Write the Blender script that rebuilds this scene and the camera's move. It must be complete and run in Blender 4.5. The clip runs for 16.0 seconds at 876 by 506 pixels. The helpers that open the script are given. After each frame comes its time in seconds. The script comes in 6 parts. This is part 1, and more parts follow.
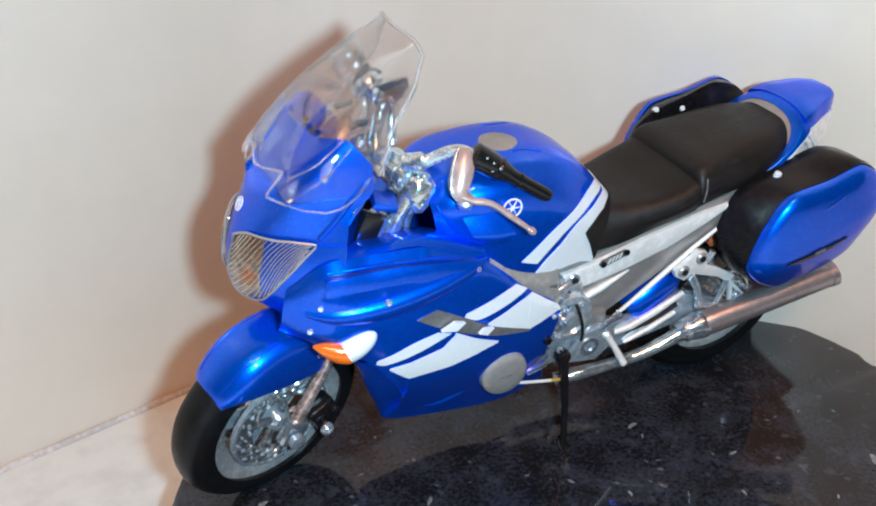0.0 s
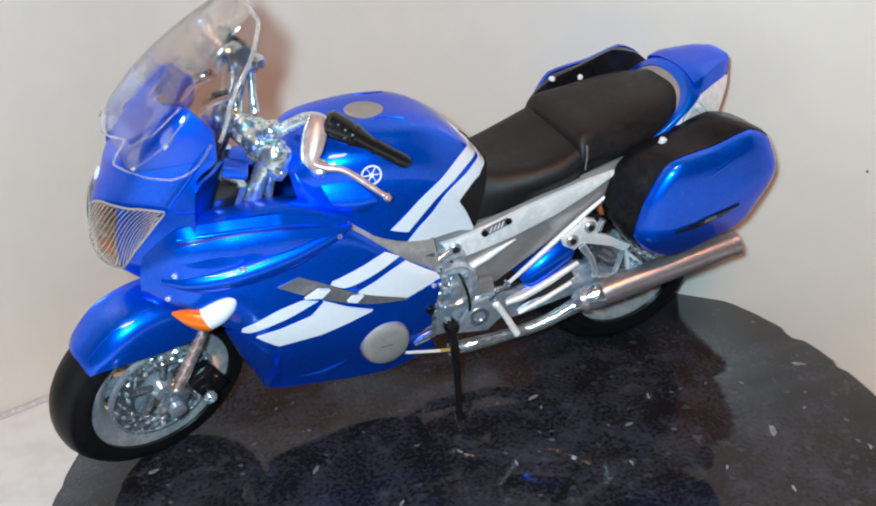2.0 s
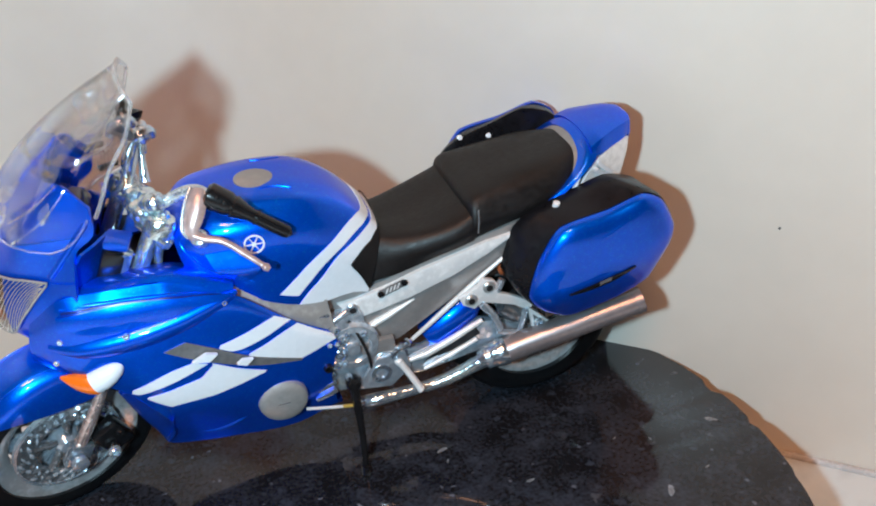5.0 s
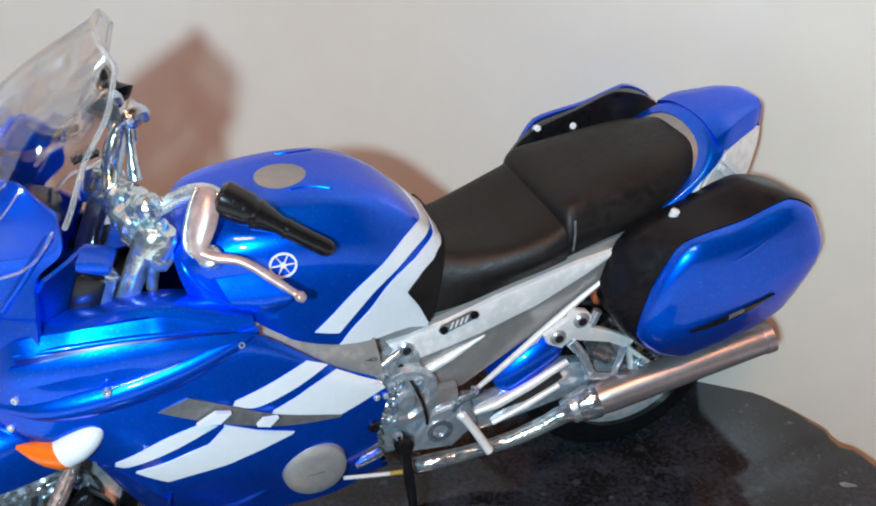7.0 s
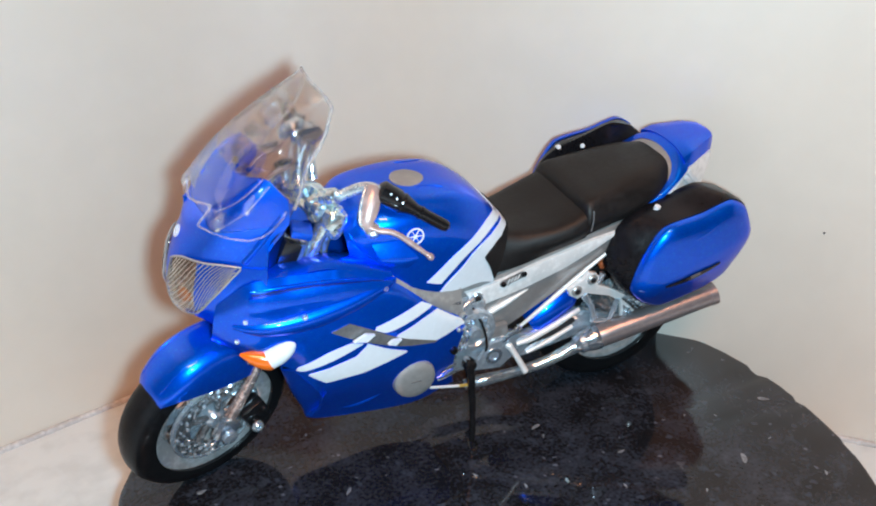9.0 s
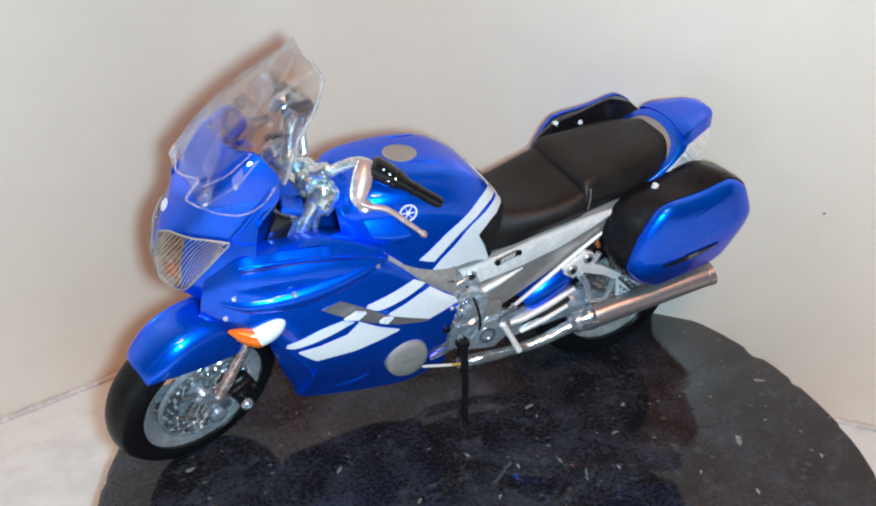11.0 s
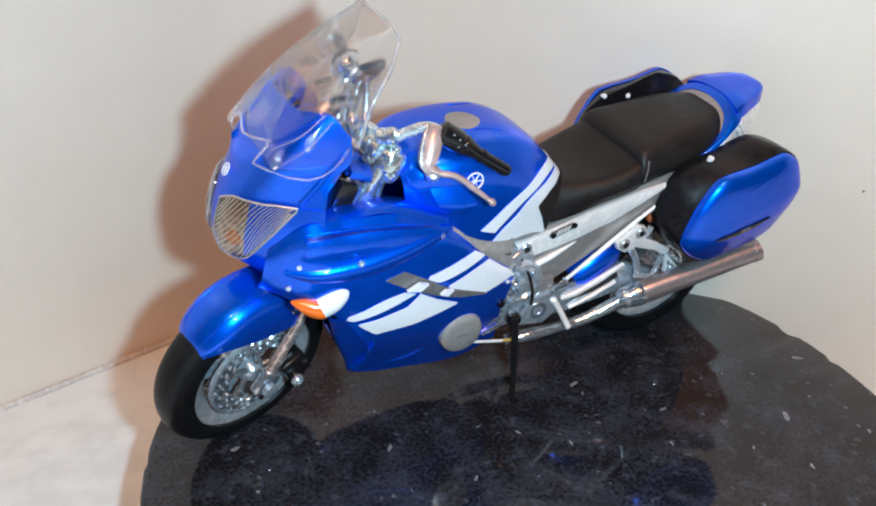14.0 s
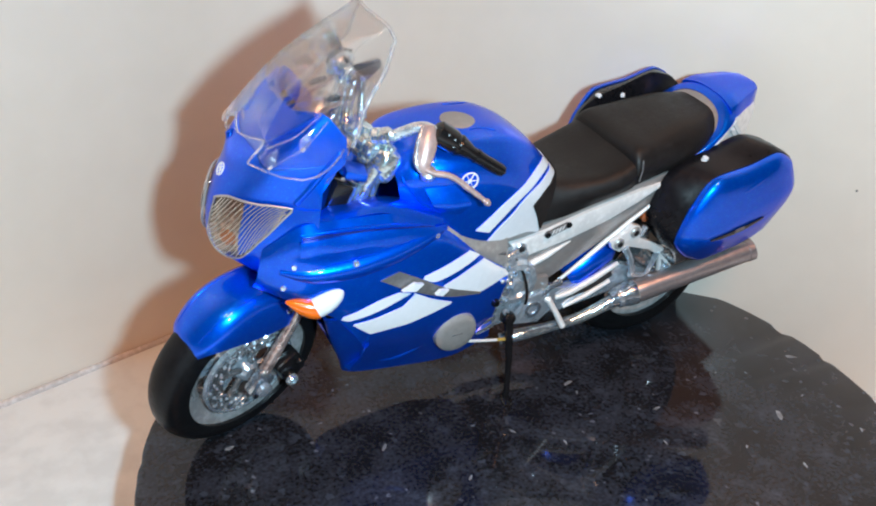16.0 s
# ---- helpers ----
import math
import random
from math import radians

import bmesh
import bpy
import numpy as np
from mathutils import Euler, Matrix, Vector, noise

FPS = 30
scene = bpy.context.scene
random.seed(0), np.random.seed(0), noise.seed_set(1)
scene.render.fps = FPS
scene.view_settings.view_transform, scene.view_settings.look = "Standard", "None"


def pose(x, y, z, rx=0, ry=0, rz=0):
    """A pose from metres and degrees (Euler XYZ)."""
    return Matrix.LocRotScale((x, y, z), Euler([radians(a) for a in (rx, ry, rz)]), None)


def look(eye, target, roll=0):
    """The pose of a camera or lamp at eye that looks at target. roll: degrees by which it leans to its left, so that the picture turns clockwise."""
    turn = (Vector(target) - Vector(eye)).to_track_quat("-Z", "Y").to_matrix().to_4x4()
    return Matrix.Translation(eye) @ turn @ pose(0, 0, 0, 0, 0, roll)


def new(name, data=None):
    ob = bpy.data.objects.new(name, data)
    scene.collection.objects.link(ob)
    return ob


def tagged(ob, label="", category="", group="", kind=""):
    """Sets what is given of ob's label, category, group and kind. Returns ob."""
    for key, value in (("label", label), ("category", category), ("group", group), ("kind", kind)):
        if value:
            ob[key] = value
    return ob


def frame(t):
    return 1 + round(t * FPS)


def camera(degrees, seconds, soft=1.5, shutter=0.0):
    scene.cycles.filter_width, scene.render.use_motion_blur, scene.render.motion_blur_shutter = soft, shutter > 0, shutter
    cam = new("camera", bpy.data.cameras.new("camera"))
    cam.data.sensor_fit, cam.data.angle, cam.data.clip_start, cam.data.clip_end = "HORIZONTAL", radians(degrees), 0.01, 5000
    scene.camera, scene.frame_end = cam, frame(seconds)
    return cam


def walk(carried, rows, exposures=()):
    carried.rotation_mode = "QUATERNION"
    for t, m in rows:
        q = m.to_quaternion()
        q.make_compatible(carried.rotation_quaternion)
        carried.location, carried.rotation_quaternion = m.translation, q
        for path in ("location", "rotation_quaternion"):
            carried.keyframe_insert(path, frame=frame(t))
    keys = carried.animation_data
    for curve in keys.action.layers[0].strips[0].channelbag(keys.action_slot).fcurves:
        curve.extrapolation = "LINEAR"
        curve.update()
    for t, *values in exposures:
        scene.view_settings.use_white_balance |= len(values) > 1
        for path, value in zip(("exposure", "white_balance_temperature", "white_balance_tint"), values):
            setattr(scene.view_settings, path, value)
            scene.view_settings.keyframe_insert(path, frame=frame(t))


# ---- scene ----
cam = camera(53.0, 16.0, soft=2.0)
PATH = [
    (0.0, -0.06526, -0.11803, 0.10760, 61.881, 0.654, -23.398),
    (0.5, -0.06436, -0.11980, 0.10670, 61.540, 0.779, -23.192),
    (1.0, -0.05905, -0.12233, 0.10506, 61.205, 1.239, -22.603),
    (1.5, -0.04236, -0.13028, 0.10312, 61.690, 2.292, -21.334),
    (2.0, -0.04028, -0.13073, 0.10356, 61.526, 2.576, -20.913),
    (2.5, -0.03999, -0.13141, 0.10338, 61.857, 2.723, -20.786),
    (3.0, -0.03578, -0.13413, 0.10549, 61.920, 3.066, -20.168),
    (3.5, -0.02910, -0.13873, 0.10902, 61.759, 3.205, -19.565),
    (4.0, -0.01630, -0.14976, 0.11243, 62.297, 3.875, -18.016),
    (4.5, -0.01621, -0.14484, 0.11429, 61.888, 3.904, -17.917),
    (5.0, -0.01672, -0.13673, 0.11269, 61.707, 3.396, -18.717),
    (5.2, -0.01515, -0.13261, 0.11005, 61.926, 3.373, -18.781),
    (7.5, -0.02200, -0.10030, 0.09761, 62.731, 2.382, -19.488),
    (8.0, -0.04927, -0.12825, 0.11261, 63.562, 0.675, -22.652),
    (8.5, -0.05908, -0.14117, 0.12089, 62.746, -0.036, -23.667),
    (9.0, -0.05996, -0.13871, 0.11989, 62.202, -0.310, -23.781),
    (11.5, -0.05804, -0.13604, 0.11766, 60.514, -0.993, -23.706),
    (12.0, -0.06183, -0.13293, 0.11592, 60.461, -1.286, -24.239),
    (12.5, -0.07374, -0.12658, 0.11532, 60.653, -1.988, -25.279),
    (13.0, -0.07129, -0.12941, 0.11291, 60.730, -2.124, -25.406),
    (13.5, -0.07338, -0.12974, 0.11182, 60.734, -2.269, -25.723),
    (14.0, -0.07429, -0.12762, 0.11228, 60.480, -2.533, -26.103),
    (14.5, -0.07429, -0.12661, 0.11188, 60.455, -2.693, -26.285),
    (15.0, -0.07436, -0.12700, 0.11209, 60.325, -2.737, -26.380),
    (15.5, -0.07402, -0.12736, 0.11236, 60.260, -2.724, -26.393),
    (16.0, -0.07435, -0.12725, 0.11283, 60.233, -2.786, -26.433),
]
walk(cam, [(t, pose(x, y, z, rx, ry, rz)) for t, x, y, z, rx, ry, rz in PATH],
     [(0.0, -0.04), (1.0, -0.08), (3.0, -0.03), (4.0, -0.05), (5.0, -0.16), (7.5, -0.14), (8.0, -0.13), (9.0, -0.04), (11.5, -0.05), (16.0, 0.0)])

# ---- light: the phone's torch beside the lens, and a warm lamp on the ceiling ----
def bike(x, y, z):
    return ((x - 0.77) / 18, y / 18, z / 18)


torch = bpy.data.lights.new("torch_light", "POINT")
torch.energy, torch.color, torch.shadow_soft_size = 1.26, (0.605, 0.905, 1.07), 0.0042
new("torch_light", torch).location = bike(-0.15, -2.42, 2.05)
bulb = bpy.data.lights.new("ceiling_light", "AREA")
bulb.energy, bulb.color, bulb.shape, bulb.size = 23.6, (1.0, 0.455, 0.225), "DISK", 0.5
bulb_ob = new("ceiling_light", bulb)
bulb_ob.matrix_world = look((-0.25, -0.75, 1.36), (0.0, 0.0, 0.0))
world = bpy.data.worlds.new("room_air")
scene.world = world
world.use_nodes = True
world.node_tree.nodes["Background"].inputs[0].default_value = (0.02, 0.016, 0.012, 1)

from mathutils.bvhtree import BVHTree

# All of the model is written in full-size motorcycle metres and shrunk to one eighteenth:
# x runs rearwards from the front axle, y is minus on the bike's left, z is up from the stone.
K, OX = 1 / 18, 0.77
SHRINK = Matrix.Scale(K, 4) @ Matrix.Translation((-OX, 0, 0))
STEER_POINT, STEER_AXIS, STEER = Vector((0.0, 0.0, 0.29)), Vector((0.438, 0, 0.899)), radians(22)
TURNED = Matrix.Translation(STEER_POINT) @ Matrix.Rotation(STEER, 4, STEER_AXIS) @ Matrix.Translation(-STEER_POINT)
SEEN = Vector((0.40, 0.80, -0.45)).normalized()


def part(name, bm, material, parent=None, label="", turned=False, angle=38):
    """Links a bmesh, written in full-size metres, as one mesh object under its thing."""
    if turned:
        bm.transform(TURNED)
    bm.transform(SHRINK)
    bmesh.ops.recalc_face_normals(bm, faces=bm.faces)
    me = bpy.data.meshes.new(name)
    bm.to_mesh(me)
    bm.free()
    me.materials.append(material)
    for p in me.polygons:
        p.use_smooth = True
    me.set_sharp_from_angle(angle=radians(angle))
    ob = new(name, me)
    if parent:
        ob.parent = parent
    if label:
        tagged(ob, label)
    return ob


def spline(pts, n, closed=False):
    """n points along a Catmull-Rom curve through pts."""
    p = [Vector(q) for q in pts]
    m = len(p)
    out = []
    for i in range(n):
        u = i * (m if closed else m - 1) / (n if closed else n - 1)
        k = min(int(u), m - 1 if closed else m - 2)
        f = u - k
        if closed:
            a, b, c, d = p[(k - 1) % m], p[k % m], p[(k + 1) % m], p[(k + 2) % m]
        else:
            b, c = p[k], p[k + 1]
            a = p[k - 1] if k else b * 2 - c
            d = p[k + 2] if k + 2 < m else c * 2 - b
        out.append(0.5 * ((2 * b) + (c - a) * f + (2 * a - 5 * b + 4 * c - d) * f * f + (3 * b - a - 3 * c + d) * f ** 3))
    return out


def line(pts, n):
    """n points evenly along a straight-sided line."""
    p = [Vector(q) for q in pts]
    run = [0.0]
    for a, b in zip(p, p[1:]):
        run.append(run[-1] + (b - a).length)
    out = []
    for i in range(n):
        s = run[-1] * i / (n - 1)
        k = max(j for j in range(len(p) - 1) if run[j] <= s + 1e-9)
        out.append(p[k].lerp(p[k + 1], (s - run[k]) / max(run[k + 1] - run[k], 1e-9)))
    return out


def sheet(grid, thick=0.0, closed=False, bm=None, inner=None):
    """A skin over rows of points; thick: its thickness, laid on the side of the place inner."""
    bm = bm or bmesh.new()
    grid = [[Vector(p) for p in row] for row in grid]
    n, m = len(grid), len(grid[0])
    vs = [[bm.verts.new(p) for p in row] for row in grid]
    for i in range(n - 1):
        for j in range(m if closed else m - 1):
            bm.faces.new((vs[i][j], vs[i + 1][j], vs[i + 1][(j + 1) % m], vs[i][(j + 1) % m]))
    if not thick:
        return bm
    normals = []
    for i in range(n):
        row = []
        for j in range(m):
            du = grid[min(i + 1, n - 1)][j] - grid[max(i - 1, 0)][j]
            dv = grid[i][min(j + 1, m - 1)] - grid[i][max(j - 1, 0)]
            v = du.cross(dv)
            row.append(v.normalized() if v.length > 1e-9 else (row[-1] if row else Vector((0, -1, 0))))
        normals.append(row)
    middle = sum((p for row in grid for p in row), Vector()) / (n * m)
    inner = Vector(inner) if inner else Vector((middle.x, 0.0, 0.55))
    lean = sum(normals[i][j].dot(inner - grid[i][j]) for i in range(n) for j in range(m))
    sign = 1 if lean > 0 else -1
    back = [[bm.verts.new(grid[i][j] + normals[i][j] * sign * abs(thick)) for j in range(m)] for i in range(n)]
    for i in range(n - 1):
        for j in range(m - 1):
            bm.faces.new((back[i][j], back[i][j + 1], back[i + 1][j + 1], back[i + 1][j]))
    rim = [(i, 0) for i in range(n)] + [(n - 1, j) for j in range(1, m)] + [(i, m - 1) for i in range(n - 2, -1, -1)] + [(0, j) for j in range(m - 2, 0, -1)]
    for (i, j), (k, l) in zip(rim, rim[1:] + rim[:1]):
        bm.faces.new((vs[i][j], vs[k][l], back[k][l], back[i][j]))
    return bm


def net(rows, nu, nv):
    """A smooth grid through a small net of control points."""
    across = [spline(r, nv) for r in rows]
    cols = [spline([r[j] for r in across], nu) for j in range(nv)]
    return [[cols[j][i] for j in range(nv)] for i in range(nu)]


def flip(rows):
    return [[(x, -y, z) for x, y, z in r] for r in rows]


def both(rows):
    """Rows that run from the middle to the left side, continued to the right side."""
    return [[(x, -y, z) for x, y, z in reversed(r[1:])] + list(r) for r in rows]


def loft(rings, bm=None, caps=True):
    bm = bm or bmesh.new()
    vs = [[bm.verts.new(p) for p in r] for r in rings]
    m = len(rings[0])
    for a, b in zip(vs, vs[1:]):
        for j in range(m):
            bm.faces.new((a[j], b[j], b[(j + 1) % m], a[(j + 1) % m]))
    if caps:
        bm.faces.new(vs[0])
        bm.faces.new(vs[-1])
    return bm


def tube(path, r, n=14, steps=0, bm=None, flat=1.0):
    """A rod along a path; r is one radius or one for each point of the path."""
    rr = list(r) if isinstance(r, (list, tuple)) else [r] * len(path)
    if steps:
        both4 = spline([Vector((*p, q)) for p, q in zip(path, rr)], steps)
        path, rr = [Vector(p[:3]) for p in both4], [p[3] for p in both4]
    path = [Vector(p) for p in path]
    rings, side = [], None
    for i, p in enumerate(path):
        t = (path[min(i + 1, len(path) - 1)] - path[max(i - 1, 0)]).normalized()
        if side is None:
            side = t.cross(Vector((0, 0, 1)) if abs(t.z) < 0.9 else Vector((1, 0, 0))).normalized()
        side = (side - t * side.dot(t)).normalized()
        up = t.cross(side)
        rings.append([p + rr[i] * (side * math.cos(a) + up * flat * math.sin(a)) for a in (2 * math.pi * k / n for k in range(n))])
    return loft(rings, bm)


def lathe(profile, centre, axis, n=48, bm=None, closed=False):
    """A turned shape: profile of (radius, height along the axis)."""
    axis = Vector(axis).normalized()
    side = axis.cross(Vector((0, 0, 1)) if abs(axis.z) < 0.9 else Vector((1, 0, 0))).normalized()
    up = axis.cross(side)
    centre = Vector(centre)
    bm = bm or bmesh.new()
    rings = [[centre + axis * h + r * (side * math.cos(a) + up * math.sin(a)) for a in (2 * math.pi * k / n for k in range(n))] for r, h in profile]
    if closed:
        rings.append(rings[0])
        vs = [[bm.verts.new(p) for p in r] for r in rings[:-1]]
        vs.append(vs[0])
        for a, b in zip(vs, vs[1:]):
            for j in range(n):
                bm.faces.new((a[j], b[j], b[(j + 1) % n], a[(j + 1) % n]))
        return bm
    return loft(rings, bm)


def block(a, b, bevel=0.012, turn=None, bm=None):
    """A box between two corners with rounded edges; turn: degrees about x, y, z through its middle."""
    own = bmesh.new()
    bmesh.ops.create_cube(own, size=1)
    a, b = Vector(a), Vector(b)
    own.transform(Matrix.Diagonal((*(b - a), 1)))
    if bevel:
        bmesh.ops.bevel(own, geom=own.edges[:], offset=bevel, segments=2, profile=0.6, affect="EDGES")
    if turn:
        own.transform(pose(0, 0, 0, *turn))
    own.transform(Matrix.Translation((a + b) / 2))
    return merge(own, bm)


def merge(own, bm):
    if bm is None:
        return own
    me = bpy.data.meshes.new("joined")
    own.to_mesh(me)
    own.free()
    bm.from_mesh(me)
    bpy.data.meshes.remove(me)
    return bm


def plate(outline, y0, y1, bevel=0.008, bm=None):
    """A plate of that outline in x and z between two depths, with rounded rims."""
    own = bmesh.new()
    lo = [own.verts.new((x, y0, z)) for x, z in outline]
    face = own.faces.new(lo)
    ext = bmesh.ops.extrude_face_region(own, geom=[face])
    bmesh.ops.translate(own, vec=(0, y1 - y0, 0), verts=[v for v in ext["geom"] if isinstance(v, bmesh.types.BMVert)])
    bmesh.ops.recalc_face_normals(own, faces=own.faces)
    if bevel:
        rim = [e for e in own.edges if abs(e.verts[0].co.y - e.verts[1].co.y) < 1e-6]
        bmesh.ops.bevel(own, geom=rim, offset=bevel, segments=2, profile=0.6, affect="EDGES")
    return merge(own, bm)


def plate3(outline, thick):
    """A flat plate of any tilt through the given corners."""
    pts = [Vector(p) for p in outline]
    n = (pts[1] - pts[0]).cross(pts[2] - pts[0]).normalized() * thick / 2
    return loft([[p - n for p in pts], [p + n for p in pts]])


def bolt(p, axis, r, depth=0.012, bm=None):
    """A screw head with a socket."""
    axis = Vector(axis).normalized()
    return lathe([(r * 0.6, -depth * 0.4), (r, 0), (r, depth * 0.6), (r * 0.8, depth), (r * 0.45, depth), (r * 0.4, depth * 0.3)], p, axis, 16, bm)


def on_skin(tree, lower, upper, y, nu=24, nv=8, lift=0.004, thick=0.003, way=SEEN, curved=True, bm=None):
    """A thin film laid on a skin, between two lines given in x and z at the depth y."""
    make = spline if curved else line
    lo = make([(x, y, z) for x, z in lower], nu)
    hi = make([(x, y, z) for x, z in upper], nu)
    grid = []
    for a, b in zip(lo, hi):
        row = []
        for j in range(nv):
            p = a.lerp(b, j / (nv - 1))
            hit, nor, _, _ = tree.ray_cast(p - way * 0.6, way, 1.2)
            if hit is None:
                hit, nor, _, _ = tree.find_nearest(p)
            if nor.dot(way) > 0:
                nor = -nor
            row.append(hit + nor * (lift + thick))
        grid.append(row)
    return sheet(grid, thick + 0.002, bm=bm)


def mirrored(bm):
    """The same piece for the bike's other side."""
    own = bm.copy()
    own.transform(Matrix.Diagonal((1, -1, 1, 1)))
    bmesh.ops.reverse_faces(own, faces=own.faces)
    return own


def tree_of(bm):
    bmesh.ops.recalc_face_normals(bm, faces=bm.faces)
    bm.normal_update()
    return BVHTree.FromBMesh(bm)


# ---- materials ----
def material(name, base, rough=0.4, metal=0.0, coat=0.0, vary=0.06, scale=300.0, bump=0.0, bump_scale=900.0, second=None, mix_at=(0.45, 0.6), spec=0.5):
    """A surface with cloudy wear in colour and gloss at a broad and a fine scale, and fine relief."""
    m = bpy.data.materials.new(name)
    m.use_nodes = True
    nt = m.node_tree
    s = nt.nodes["Principled BSDF"]
    s.inputs["Roughness"].default_value, s.inputs["Metallic"].default_value = rough, metal
    s.inputs["Coat Weight"].default_value, s.inputs["Coat Roughness"].default_value = coat, 0.04
    s.inputs["Specular IOR Level"].default_value = spec
    co = nt.nodes.new("ShaderNodeTexCoord")
    broad, fine = nt.nodes.new("ShaderNodeTexNoise"), nt.nodes.new("ShaderNodeTexNoise")
    broad.inputs["Scale"].default_value, fine.inputs["Scale"].default_value = scale * 0.25, scale * 3
    broad.inputs["Detail"].default_value = fine.inputs["Detail"].default_value = 4
    both_n = nt.nodes.new("ShaderNodeMath")
    both_n.operation = "ADD"
    for i, n in enumerate((broad, fine)):
        nt.links.new(co.outputs["Object"], n.inputs["Vector"])
        nt.links.new(n.outputs["Fac"], both_n.inputs[i])
    ramp = nt.nodes.new("ShaderNodeMapRange")
    ramp.inputs["From Min"].default_value, ramp.inputs["From Max"].default_value = 2 * mix_at[0], 2 * mix_at[1]
    nt.links.new(both_n.outputs[0], ramp.inputs["Value"])
    mix = nt.nodes.new("ShaderNodeMix")
    mix.data_type = "RGBA"
    other = second or tuple(min(1.0, c * (1 + vary * 2.5)) for c in base)
    low = base if second else tuple(c * (1 - vary * 2.5) for c in base)
    mix.inputs[6].default_value, mix.inputs[7].default_value = (*low, 1), (*other, 1)
    nt.links.new(ramp.outputs[0], mix.inputs[0])
    nt.links.new(mix.outputs[2], s.inputs["Base Color"])
    gloss = nt.nodes.new("ShaderNodeMapRange")
    gloss.inputs["From Min"].default_value, gloss.inputs["From Max"].default_value = 0.6, 1.4
    gloss.inputs["To Min"].default_value, gloss.inputs["To Max"].default_value = max(0.0, rough * (1 - vary * 3)), min(1.0, rough * (1 + vary * 3))
    nt.links.new(both_n.outputs[0], gloss.inputs["Value"])
    nt.links.new(gloss.outputs[0], s.inputs["Roughness"])
    if bump:
        grain = nt.nodes.new("ShaderNodeTexNoise")
        grain.inputs["Scale"].default_value, grain.inputs["Detail"].default_value = bump_scale, 3
        nt.links.new(co.outputs["Object"], grain.inputs["Vector"])
        b = nt.nodes.new("ShaderNodeBump")
        b.inputs["Strength"].default_value, b.inputs["Distance"].default_value = bump, 0.0003
        nt.links.new(grain.outputs["Fac"], b.inputs["Height"])
        nt.links.new(b.outputs["Normal"], s.inputs["Normal"])
    return m


def flake_paint(name, base, bright):
    """Metallic lacquer: small bright flakes under a clear coat."""
    m = material(name, base, rough=0.32, metal=0.80, coat=0.85, vary=0.012, bump=0.02, bump_scale=2500, spec=0.2)
    nt = m.node_tree
    s = nt.nodes["Principled BSDF"]
    s.inputs["Specular Tint"].default_value = (0.06, 0.22, 0.75, 1)
    s.inputs["Coat IOR"].default_value = 1.42
    co = nt.nodes.new("ShaderNodeTexCoord")
    v = nt.nodes.new("ShaderNodeTexVoronoi")
    v.inputs["Scale"].default_value = 5200
    nt.links.new(co.outputs["Object"], v.inputs["Vector"])
    r = nt.nodes.new("ShaderNodeMapRange")
    r.inputs["From Min"].default_value, r.inputs["From Max"].default_value = 0.86, 1.0
    r.inputs["To Max"].default_value = 0.3
    split = nt.nodes.new("ShaderNodeSeparateColor")
    nt.links.new(v.outputs["Color"], split.inputs[0])
    nt.links.new(split.outputs[0], r.inputs["Value"])
    mix = nt.nodes.new("ShaderNodeMix")
    mix.data_type = "RGBA"
    old = s.inputs["Base Color"].links[0].from_socket
    nt.links.new(old, mix.inputs[6])
    mix.inputs[7].default_value = (*bright, 1)
    nt.links.new(r.outputs[0], mix.inputs[0])
    nt.links.new(mix.outputs[2], s.inputs["Base Color"])
    return m


def clear(name, tint=(1, 1, 1), rough=0.02, ior=1.25):
    m = bpy.data.materials.new(name)
    m.use_nodes = True
    s = m.node_tree.nodes["Principled BSDF"]
    s.inputs["Base Color"].default_value = (*tint, 1)
    s.inputs["Roughness"].default_value, s.inputs["IOR"].default_value = rough, ior
    s.inputs["Transmission Weight"].default_value = 1.0
    return m


